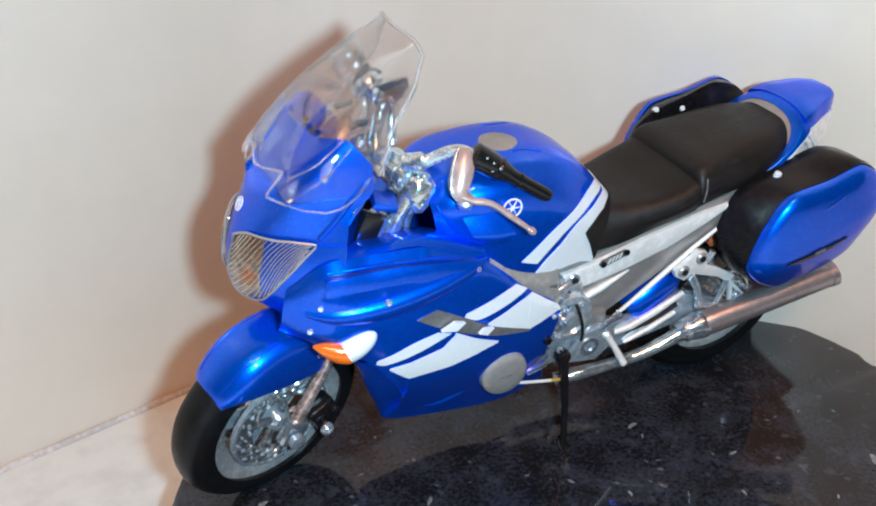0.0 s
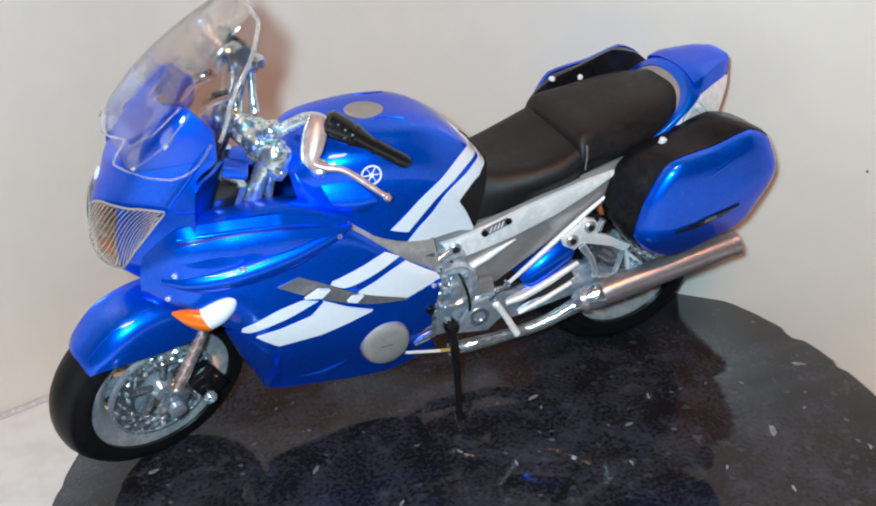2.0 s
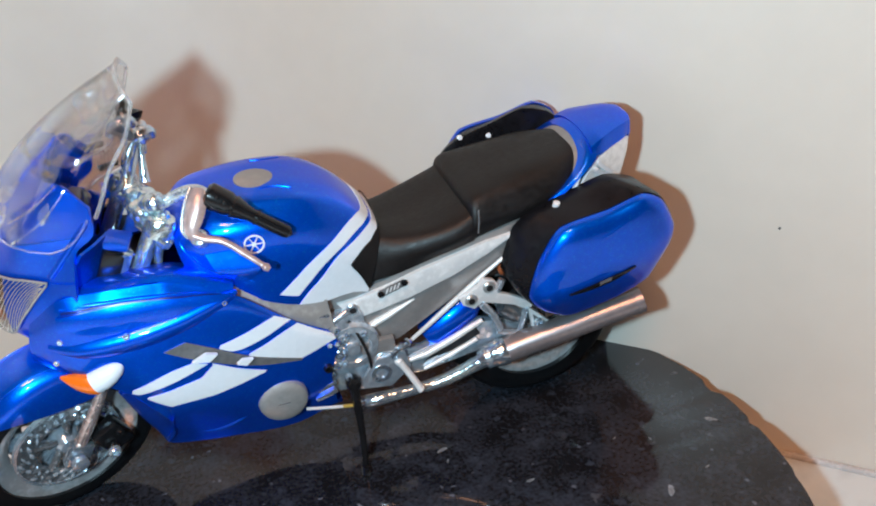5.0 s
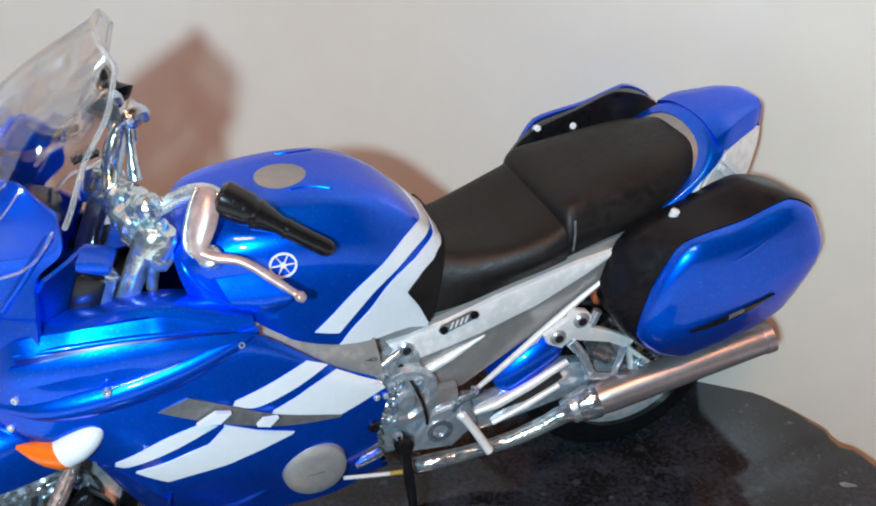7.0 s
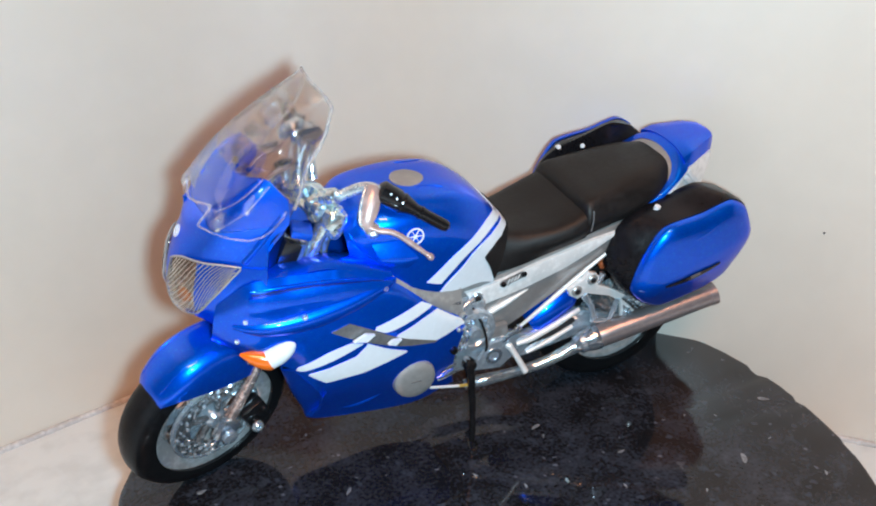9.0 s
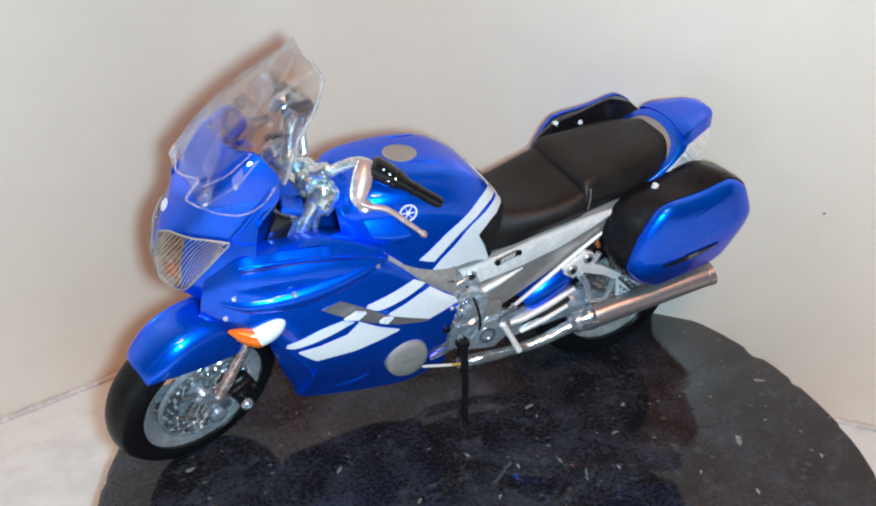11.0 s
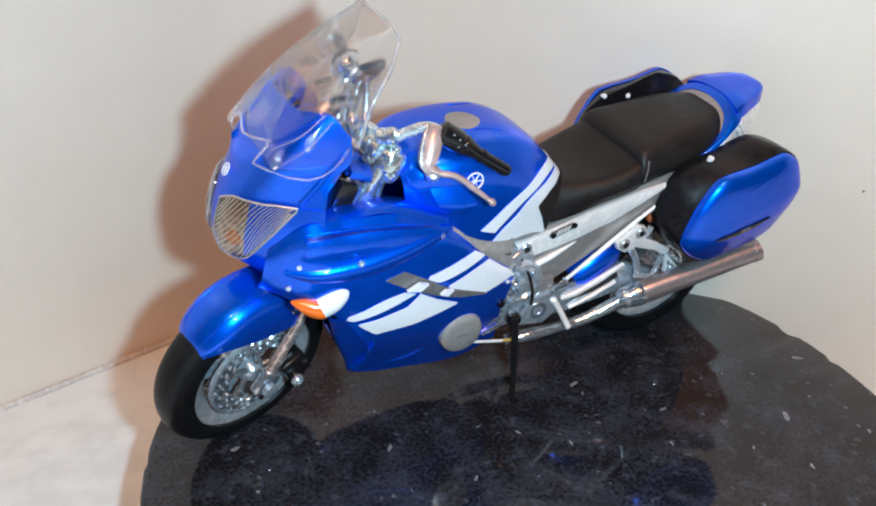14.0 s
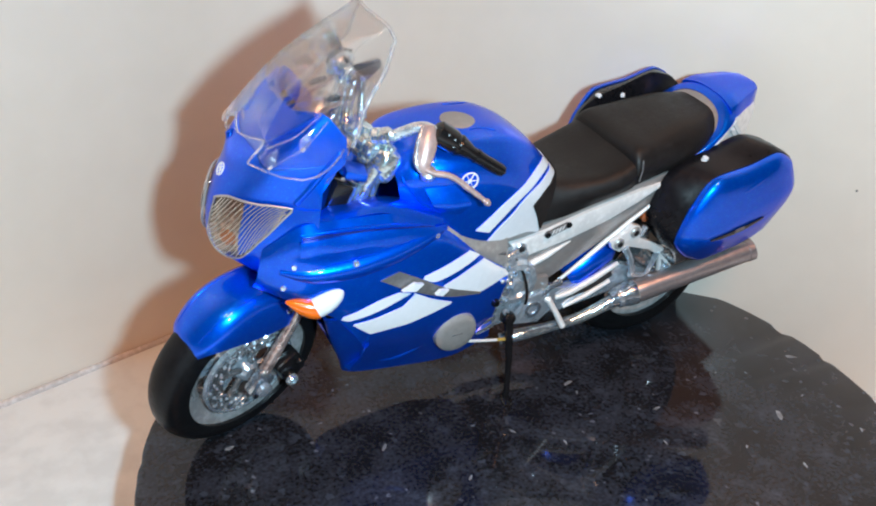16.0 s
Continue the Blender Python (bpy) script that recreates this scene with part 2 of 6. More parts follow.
def granite():
    """Polished black granite with pale flecks of several sizes."""
    m = material("black_granite", (0.008, 0.008, 0.0095), rough=0.06, vary=0.15, scale=420, second=(0.030, 0.034, 0.047), mix_at=(0.43, 0.64), spec=0.40)
    nt = m.node_tree
    s = nt.nodes["Principled BSDF"]
    co = nt.nodes.new("ShaderNodeTexCoord")
    s.inputs["Specular Tint"].default_value = (1.0, 0.88, 0.84, 1)
    last = s.inputs["Base Color"].links[0].from_socket
    cloud = nt.nodes.new("ShaderNodeTexNoise")
    cloud.inputs["Scale"].default_value, cloud.inputs["Detail"].default_value, cloud.inputs["Roughness"].default_value = 230, 8, 0.72
    nt.links.new(co.outputs["Object"], cloud.inputs["Vector"])
    edge = nt.nodes.new("ShaderNodeMapRange")
    edge.inputs["From Min"].default_value, edge.inputs["From Max"].default_value = 0.55, 0.72
    nt.links.new(cloud.outputs["Fac"], edge.inputs["Value"])
    veil = nt.nodes.new("ShaderNodeMix")
    veil.data_type = "RGBA"
    nt.links.new(edge.outputs[0], veil.inputs[0])
    nt.links.new(last, veil.inputs[6])
    veil.inputs[7].default_value = (0.046, 0.055, 0.076, 1)
    last = veil.outputs[2]
    for scale, lo, colour in ((280, 0.988, (0.24, 0.25, 0.28)), (560, 0.93, (0.035, 0.042, 0.058)), (900, 0.974, (0.10, 0.11, 0.14))):
        v = nt.nodes.new("ShaderNodeTexVoronoi")
        v.inputs["Scale"].default_value = scale
        wob = nt.nodes.new("ShaderNodeTexNoise")
        wob.inputs["Scale"].default_value = scale * 1.7
        add = nt.nodes.new("ShaderNodeVectorMath")
        add.operation = "MULTIPLY_ADD"
        add.inputs[1].default_value = (1.2 / scale,) * 3
        nt.links.new(co.outputs["Object"], wob.inputs["Vector"])
        nt.links.new(wob.outputs["Color"], add.inputs[0])
        nt.links.new(co.outputs["Object"], add.inputs[2])
        nt.links.new(add.outputs[0], v.inputs["Vector"])
        split = nt.nodes.new("ShaderNodeSeparateColor")
        nt.links.new(v.outputs["Color"], split.inputs[0])
        pick = nt.nodes.new("ShaderNodeMapRange")
        pick.inputs["From Min"].default_value, pick.inputs["From Max"].default_value = lo, lo + 0.02
        nt.links.new(split.outputs[0], pick.inputs["Value"])
        near = nt.nodes.new("ShaderNodeMapRange")
        near.inputs["From Min"].default_value, near.inputs["From Max"].default_value = 0.42, 0.25
        nt.links.new(v.outputs["Distance"], near.inputs["Value"])
        times = nt.nodes.new("ShaderNodeMath")
        times.operation = "MULTIPLY"
        nt.links.new(pick.outputs[0], times.inputs[0])
        nt.links.new(near.outputs[0], times.inputs[1])
        mix = nt.nodes.new("ShaderNodeMix")
        mix.data_type = "RGBA"
        nt.links.new(times.outputs[0], mix.inputs[0])
        nt.links.new(last, mix.inputs[6])
        mix.inputs[7].default_value = (*colour, 1)
        last = mix.outputs[2]
    nt.links.new(last, s.inputs["Base Color"])
    return m


BLUE = flake_paint("blue_lacquer", (0.0, 0.116, 0.93), (0.01, 0.38, 1.0))
WHITE = material("white_print", (0.72, 0.76, 0.81), rough=0.3, coat=0.5, vary=0.008)
SILVER = material("silver_paint", (0.33, 0.315, 0.31), rough=0.34, metal=0.5, vary=0.025, bump=0.05)
# pale silver; on the frame rail and ribs it also paints their highlight
BRIGHT = material("pale_silver_and_painted_sheen", (0.80, 0.80, 0.80), rough=0.32, metal=0.18, vary=0.04, bump=0.05)
DUCT = material("brownish_grey_paint", (0.40, 0.38, 0.365), rough=0.35, metal=0.35, vary=0.06)
GREY = material("grey_print", (0.16, 0.16, 0.165), rough=0.4, metal=0.3, vary=0.06)
CHROME = material("chrome_plating", (0.70, 0.80, 0.92), rough=0.26, metal=0.78, vary=0.08, bump=0.18, bump_scale=420)
STEEL = material("brushed_steel", (0.36, 0.385, 0.41), rough=0.26, metal=0.7, vary=0.2, bump=0.9, bump_scale=700)
# chrome whose warm room reflection is put into a pinkish base colour
PINK = material("crinkled_chrome_warm_reflection", (0.66, 0.53, 0.50), rough=0.22, metal=0.8, vary=0.15, bump=0.8, bump_scale=480)
WHEELM = material("wheel_chrome", (0.72, 0.72, 0.73), rough=0.2, metal=0.68, vary=0.08, bump=0.25, bump_scale=220)
SATIN = material("satin_silver", (0.47, 0.475, 0.47), rough=0.36, metal=0.6, vary=0.03, bump=0.03, bump_scale=700)
CRINKLE = material("crinkled_chrome", (0.68, 0.80, 0.95), rough=0.17, metal=0.88, vary=0.1, bump=1.0, bump_scale=520)
CAST = material("cast_metal_paint", (0.66, 0.76, 0.86), rough=0.2, metal=0.72, vary=0.08, bump=0.7, bump_scale=520)
MUFF = material("muffler_chrome", (0.38, 0.34, 0.35), rough=0.33, metal=0.74, vary=0.03, bump=0.01, bump_scale=200)
# plain chrome tinted pink for the warm surroundings it mirrors
ROSY = material("chrome_warm_reflection", (0.53, 0.395, 0.375), rough=0.34, metal=0.45, vary=0.06, bump=0.12, bump_scale=420)
BLACK = material("black_plastic", (0.008, 0.008, 0.009), rough=0.2, vary=0.08, bump=0.05)
CASEB = material("black_case_plastic", (0.007, 0.007, 0.009), rough=0.3, vary=0.1, bump=0.05, spec=0.24)
SEATM = material("black_seat_vinyl", (0.009, 0.008, 0.0082), rough=0.48, vary=0.1, bump=0.15, bump_scale=2200, spec=0.29)
RUBBER = material("tyre_rubber", (0.006, 0.0065, 0.0078), rough=0.42, vary=0.12, bump=0.12, bump_scale=1800, spec=0.2)
ORANGE = material("orange_lens", (0.85, 0.16, 0.01), rough=0.2, coat=0.8, vary=0.04)
YELLOW = material("brass_yellow_paint", (0.62, 0.42, 0.10), rough=0.35, metal=0.4, vary=0.05)
# darkened body blue for the shade inside the fairing's slot
NAVY = material("blue_lacquer_painted_shade", (0.0, 0.012, 0.15), rough=0.3, coat=0.5, vary=0.03)
# black of the radiator; on sockets, slot and outlet it paints the hollow's shade
DARK = material("matt_black_and_hollow_shade", (0.008, 0.008, 0.010), rough=0.6, vary=0.1)
REDDISH = material("amber_reflector", (0.35, 0.09, 0.03), rough=0.2, coat=0.5, vary=0.05)
GLASS = clear("clear_plastic", (0.965, 0.96, 0.965), 0.03, 1.46)
# slow waves of the moulded plastic
wave, dent = GLASS.node_tree.nodes.new("ShaderNodeTexNoise"), GLASS.node_tree.nodes.new("ShaderNodeBump")
where = GLASS.node_tree.nodes.new("ShaderNodeTexCoord")
wave.inputs["Scale"].default_value, wave.inputs["Detail"].default_value = 110, 1
dent.inputs["Strength"].default_value, dent.inputs["Distance"].default_value = 0.6, 0.0022
GLASS.node_tree.links.new(where.outputs["Object"], wave.inputs["Vector"])
GLASS.node_tree.links.new(wave.outputs["Fac"], dent.inputs["Height"])
GLASS.node_tree.links.new(dent.outputs["Normal"], GLASS.node_tree.nodes["Principled BSDF"].inputs["Normal"])
# thin sheet: part of the light goes straight through
through_it, blend = GLASS.node_tree.nodes.new("ShaderNodeBsdfTransparent"), GLASS.node_tree.nodes.new("ShaderNodeMixShader")
blend.inputs[0].default_value = 0.42
GLASS.node_tree.links.new(GLASS.node_tree.nodes["Principled BSDF"].outputs[0], blend.inputs[1])
GLASS.node_tree.links.new(through_it.outputs[0], blend.inputs[2])
GLASS.node_tree.links.new(blend.outputs[0], GLASS.node_tree.nodes["Material Output"].inputs["Surface"])
RIM = clear("cut_plastic_edge", (0.95, 0.95, 0.96), 0.12, 1.3)
RIM.node_tree.nodes["Principled BSDF"].inputs["Transmission Weight"].default_value = 0.86
REFLECTOR = material("headlight_reflector", (0.52, 0.44, 0.38), rough=0.16, metal=1.0, vary=0.15, bump=0.9, bump_scale=260)
AMBER = material("amber_dome", (0.42, 0.13, 0.035), rough=0.15, coat=0.6, vary=0.1)
LENS = clear("ribbed_lens", (0.98, 0.97, 0.95), 0.05, 1.2)
GRANITE = granite()
FLECK = material("pale_mica", (0.22, 0.23, 0.25), rough=0.2, vary=0.15, scale=2000)
WALL = material("cream_glazed_wall", (0.71, 0.662, 0.592), rough=0.36, coat=0.45, vary=0.006, scale=40, bump=0.03, bump_scale=120)
WALL.node_tree.nodes["Principled BSDF"].inputs["Coat Roughness"].default_value = 0.30
STONE = material("white_marble_counter", (0.66, 0.725, 0.745), rough=0.25, vary=0.03, scale=60, second=(0.585, 0.645, 0.665), mix_at=(0.50, 0.62))
# out-of-view room surfaces, kept dark to hold down reflections and bounce
PLASTER = material("unseen_room_taupe", (0.13, 0.125, 0.12), rough=0.8, vary=0.05, scale=4)
FLOORM = material("unseen_floor_brown", (0.36, 0.31, 0.27), rough=0.5, vary=0.08, scale=6)


# ---- the setting: a counter in the rounded corner of a room ----
TABLE = -0.36
SLOPE_A, SLOPE_B = 0.30, -0.95
AT_A, AT_B = (-0.55, 1.03), (2.60, -0.47)
COVE = 1.1


def structure(name, bm, mat, label, angle=30):
    return tagged(part(name, bm, mat, None, label, angle=angle), kind="structure")


def wall_line():
    """The plan of the back wall: a straight run, a rounded corner, a straight run."""
    x = (AT_B[1] - SLOPE_B * AT_B[0] - AT_A[1] + SLOPE_A * AT_A[0]) / (SLOPE_A - SLOPE_B)
    corner = Vector((x, AT_A[1] + SLOPE_A * (x - AT_A[0])))
    da, db = Vector((-1, -SLOPE_A)).normalized(), Vector((1, SLOPE_B)).normalized()
    half = da.angle(db) / 2
    cut = COVE / math.tan(half)
    middle = corner + (da + db).normalized() * COVE / math.sin(half)
    a0, a1 = corner + da * cut - middle, corner + db * cut - middle
    turn = a0.angle(a1)
    arc = []
    for i in range(25):
        f = turn * i / 24
        arc.append(middle + Vector((a0.x * math.cos(f) + a0.y * math.sin(f), -a0.x * math.sin(f) + a0.y * math.cos(f))))
    return [corner + da * 28] + arc + [corner + db * 34]


PLAN = wall_line()
FLOOR_Z, CEIL_Z = -16.5, 24.6
wall_back = structure("wall_back", sheet([[(p.x, p.y, FLOOR_Z), (p.x, p.y, CEIL_Z)] for p in PLAN], 1.2, inner=(1, 60, 0)), WALL, "cream glazed wall with a rounded corner")
FAR_L, FAR_R = PLAN[0], PLAN[-1]
part("wall_chip", lathe([(0.0001, 0), (0.005, 0), (0.004, 0.003), (0.0001, 0.004)], (2.370, -0.254, 0.604), (-0.69, -0.72, 0), 10), GREY, wall_back, "tiny dark chip in the glaze")
SOUTH = -34.0
# unseen walls added to close the room for reflections
structure("wall_west", sheet([[(FAR_L.x, FAR_L.y, FLOOR_Z), (FAR_L.x, FAR_L.y, CEIL_Z)], [(FAR_L.x, SOUTH, FLOOR_Z), (FAR_L.x, SOUTH, CEIL_Z)]], 1.2, inner=(-90, 0, 0)), PLASTER, "unseen taupe wall closing the room")
structure("wall_south", sheet([[(FAR_L.x, SOUTH, FLOOR_Z), (FAR_L.x, SOUTH, CEIL_Z)], [(FAR_R.x + 3, SOUTH, FLOOR_Z), (FAR_R.x + 3, SOUTH, CEIL_Z)]], 1.2, inner=(0, -90, 0)), PLASTER, "unseen taupe wall closing the room behind the camera")

structure("wall_east", sheet([[(FAR_R.x, FAR_R.y, FLOOR_Z), (FAR_R.x, FAR_R.y, CEIL_Z)], [(FAR_R.x + 3, SOUTH, FLOOR_Z), (FAR_R.x + 3, SOUTH, CEIL_Z)]], 1.2, inner=(190, 0, 0)), PLASTER, "unseen taupe wall closing the room")


def slab(name, outline, z0, z1, mat, label, bevel=0.0):
    bm = bmesh.new()
    f = bm.faces.new([bm.verts.new((x, y, z0)) for x, y in outline])
    e = bmesh.ops.extrude_face_region(bm, geom=[f])
    bmesh.ops.translate(bm, vec=(0, 0, z1 - z0), verts=[v for v in e["geom"] if isinstance(v, bmesh.types.BMVert)])
    bmesh.ops.recalc_face_normals(bm, faces=bm.faces)
    if bevel:
        bmesh.ops.bevel(bm, geom=bm.edges[:], offset=bevel, segments=2, profile=0.6, affect="EDGES")
    return structure(name, bm, mat, label)


ROOM = [(p.x, p.y) for p in PLAN] + [(FAR_R.x + 3, SOUTH), (FAR_L.x, SOUTH)]
# floor and ceiling are unseen too, added to close the room
slab("floor", ROOM, FLOOR_Z - 1, FLOOR_Z, FLOORM, "unseen brown floor closing the room")
slab("ceiling", ROOM, CEIL_Z, CEIL_Z + 1, PLASTER, "unseen taupe ceiling closing the room")
mid = PLAN[1:-1]
COUNTER = [(mid[0].x - 14, mid[0].y - 14 * SLOPE_A)] + [(p.x, p.y) for p in mid] + [(mid[-1].x + 9, mid[-1].y + 9 * SLOPE_B), (mid[-1].x + 9, -11.5), (mid[0].x - 14, -11.5)]
slab("counter", COUNTER, TABLE - 0.6, TABLE, STONE, "white marble counter with faint grey veins")

# a grey bead painted as the soft shade band where the counter meets the wall
bead = [(p.x, p.y - 0.012, TABLE + 0.004) for p in [PLAN[1] + (PLAN[0] - PLAN[1]) * 0.3] + PLAN[1:-1] + [PLAN[-2] + (PLAN[-1] - PLAN[-2]) * 0.2]]
structure("trim", tube(bead, 0.015, 12), material("joint_shade_grey", (0.56, 0.56, 0.565), rough=0.6, vary=0.06), "thin grey bead along the wall standing for the joint's soft shade")

# ---- the stone disc ----
DISC_C, DISC_R = Vector((0.852, -0.448)), 1.328


def stone_disc():
    rnd = random.Random(5)
    n = 240
    chips = [(radians(-1), 0.020, 0.016), (radians(8), 0.024, 0.035), (radians(-14), 0.008, 0.02), (radians(160), 0.010, 0.02), (radians(-25), 0.012, 0.014), (radians(30), 0.008, 0.03)]
    rings = []
    for depth, shrink in ((TABLE, 0.012), (TABLE + 0.02, 0.0), (-0.022, 0.0), (-0.006, 0.004), (0.0, 0.02), (0.0, 0.6), (0.0, 1.25)):
        ring = []
        for k in range(n):
            a = 2 * math.pi * k / n
            r = DISC_R + 0.010 * noise.noise(Vector((math.cos(a) * 3, math.sin(a) * 3, 2.0))) + 0.003 * noise.noise(Vector((math.cos(a) * 24, math.sin(a) * 24, depth * 4)))
            if depth > -0.1:
                for c, deep, wide in chips:
                    off = (a - c + math.pi) % (2 * math.pi) - math.pi
                    r -= deep * max(0.0, 1 - (off / wide) ** 2)
            r -= shrink
            ring.append((DISC_C.x + r * math.cos(a), DISC_C.y + r * math.sin(a), depth))
        rings.append(ring)
    disc = tagged(part("granite_disc", loft(rings), GRANITE, angle=50), "round polished black granite slab with chipped rim", "stone slab")
    spots = [(1.12, -0.21, 0.030, 20), (1.12, -0.27, 0.016, 60), (0.93, -0.48, 0.020, 80), (1.34, -0.46, 0.022, 10), (1.735, -0.67, 0.042, 62), (2.045, -0.42, 0.040, 150),
             (1.69, -0.38, 0.014, 30), (1.80, -0.43, 0.014, 100), (0.35, -0.26, 0.026, 50), (0.79, -0.36, 0.018, 120), (-0.12, -0.06, 0.03, 10), (1.5, -0.75, 0.016, 40),
             (1.95, -0.85, 0.02, 60), (1.25, -0.62, 0.018, 90), (0.55, -0.5, 0.02, 45), (0.62, -0.75, 0.016, 140), (1.9, -0.62, 0.015, 20), (1.62, -0.9, 0.02, 70)]
    for x, y, size, turn in spots:
        bm = bmesh.new()
        c, s = math.cos(radians(turn)), math.sin(radians(turn))
        rim = []
        for k in range(9):
            a = 2 * math.pi * k / 9
            r = 0.72 * size * rnd.uniform(0.65, 1.1)
            u, v = r * math.cos(a), 0.38 * r * math.sin(a)
            rim.append((x + u * c - v * s, y + u * s + v * c))
        bm.faces.new([bm.verts.new((u, v, 0.0012)) for u, v in rim])
        low = [bm.verts.new((u, v, -0.003)) for u, v in rim]
        top = list(bm.faces)[0].verts[:]
        for k in range(9):
            bm.faces.new((top[k], top[(k + 1) % 9], low[(k + 1) % 9], low[k]))
        part("mica_fleck", bm, FLECK, disc)
    return disc


stone_disc()


# ---- the model motorcycle ----
moto = tagged(new("model_motorcycle"), "blue and silver die-cast model touring motorcycle on its side stand", "model motorcycle")
# it leans a little to its left, on the stand
PIVOT = Matrix.Translation((0, -0.2, 0.55))
moto.matrix_world = SHRINK @ PIVOT @ Matrix.Rotation(radians(5.0), 4, "X") @ PIVOT.inverted() @ SHRINK.inverted()


def pair(name, bm, mat, label="", turned=False, angle=38):
    """A part and its twin on the bike's other side."""
    twin = mirrored(bm)
    return part(name, bm, mat, moto, label, turned, angle), part(name, twin, mat, moto, label, turned, angle)


def wheel(name, centre, radius, width, rim, disc, turned, spokes):
    """A cast wheel: chrome rim with spokes; tyre, brake discs and hub under it."""
    c, h = Vector(centre), width / 2
    ax = (0, 1, 0)
    bm = lathe([(rim, -h * 0.82), (rim + 0.012, -h * 0.86), (rim + 0.012, -h * 0.70), (rim - 0.02, -h * 0.6), (rim - 0.045, -h * 0.35), (rim - 0.045, h * 0.35), (rim - 0.02, h * 0.6),
                (rim + 0.012, h * 0.70), (rim + 0.012, h * 0.86), (rim, h * 0.82), (rim - 0.03, h * 0.74), (rim - 0.058, h * 0.4), (rim - 0.058, -h * 0.4), (rim - 0.03, -h * 0.74)], c, ax, 64, closed=True)
    w = part(name, bm, WHEELM, moto, "bright silver rim with cast spokes", turned)
    for k in range(spokes):
        a = 2 * math.pi * k / spokes + 0.3
        spoke = bmesh.new()
        for off in (-0.10, 0.10):
            inner = c + Vector((math.cos(a) * 0.035, 0, math.sin(a) * 0.035))
            outer = c + Vector((math.cos(a + off) * (rim - 0.04), 0, math.sin(a + off) * (rim - 0.04)))
            tube([inner, inner.lerp(outer, 0.5), outer], [0.024, 0.017, 0.021], 8, bm=spoke)
        part("spoke", spoke, CHROME, w, "", turned)
    prof = []
    for k in range(13):
        a = math.pi * k / 12
        prof.append((radius - (radius - rim) * (1 - math.sin(a) ** 0.62) * 1.02, -h * math.cos(a) * 1.08))
    prof += [(rim + 0.004, h * 0.80), (rim + 0.004, -h * 0.80)]
    part("tyre", lathe(prof, c, ax, 72, closed=True), RUBBER, w, "black rubber tyre", turned)
    part("hub", lathe([(0.0001, -h * 1.25), (0.026, -h * 1.25), (0.034, -h * 1.1), (0.05, -h * 0.5), (0.05, h * 0.5), (0.034, h * 1.1), (0.026, h * 1.25), (0.0001, h * 1.25)], c, ax, 24), CAST, w, "", turned)
    for side in (-1, 1):
        y = side * (h * 0.98)
        d = lathe([(disc * 0.62, y - 0.006), (disc, y - 0.006), (disc, y + 0.006), (disc * 0.62, y + 0.006)], c, ax, 56, closed=True)
        for k in range(5):
            a = 2 * math.pi * k / 5
            tube([c + Vector((math.cos(a) * 0.03, y * 0.9, math.sin(a) * 0.03)), c + Vector((math.cos(a + 0.2) * disc * 0.66, y, math.sin(a + 0.2) * disc * 0.66))], 0.011, 8, bm=d)
        dd = part("brake_disc", d, STEEL, w, "drilled silver brake disc", turned)
        part("disc_edge", lathe([(disc - 0.004, y - 0.009), (disc + 0.005, y - 0.008), (disc + 0.005, y + 0.008), (disc - 0.004, y + 0.009)], c, ax, 56, closed=True), CHROME, dd, "", turned)
        # pale raised streaks standing for the glints across the drilled disc
        glints = bmesh.new()
        for k in range(26):
            a = 2 * math.pi * k / 26
            for r in ((0.92, 0.76) if k % 2 else (0.84, 0.69)):
                a_r = a + 0.05 * math.sin(k * 5.3 + r * 31)
                q = c + Vector((math.cos(a_r) * disc * r, y + side * 0.006, math.sin(a_r) * disc * r))
                along = Vector((-math.sin(a_r + 0.5), 0.12 * math.sin(k * 3.1), math.cos(a_r + 0.5)))
                long, wide = 0.008 * (1.2 + 0.7 * math.sin(k * 2.4 + r * 50)), 0.0062 * (1 + 0.4 * math.sin(k * 1.7 + r * 20))
                tube([q - along * long, q - along * long * 0.4, q + along * long * 0.5, q + along * long], [wide * 0.35, wide, wide * 0.9, wide * 0.3], 7, bm=glints)
        tagged(part("glint_pattern", glints, CAST, dd, "", turned), kind="stuff")
    return w


wheel("front_wheel", (-0.06, 0, 0.29), 0.306, 0.125, 0.222, 0.160, True, 5)
wheel("rear_wheel", (1.545, 0, 0.305), 0.320, 0.175, 0.212, 0.12, False, 5)

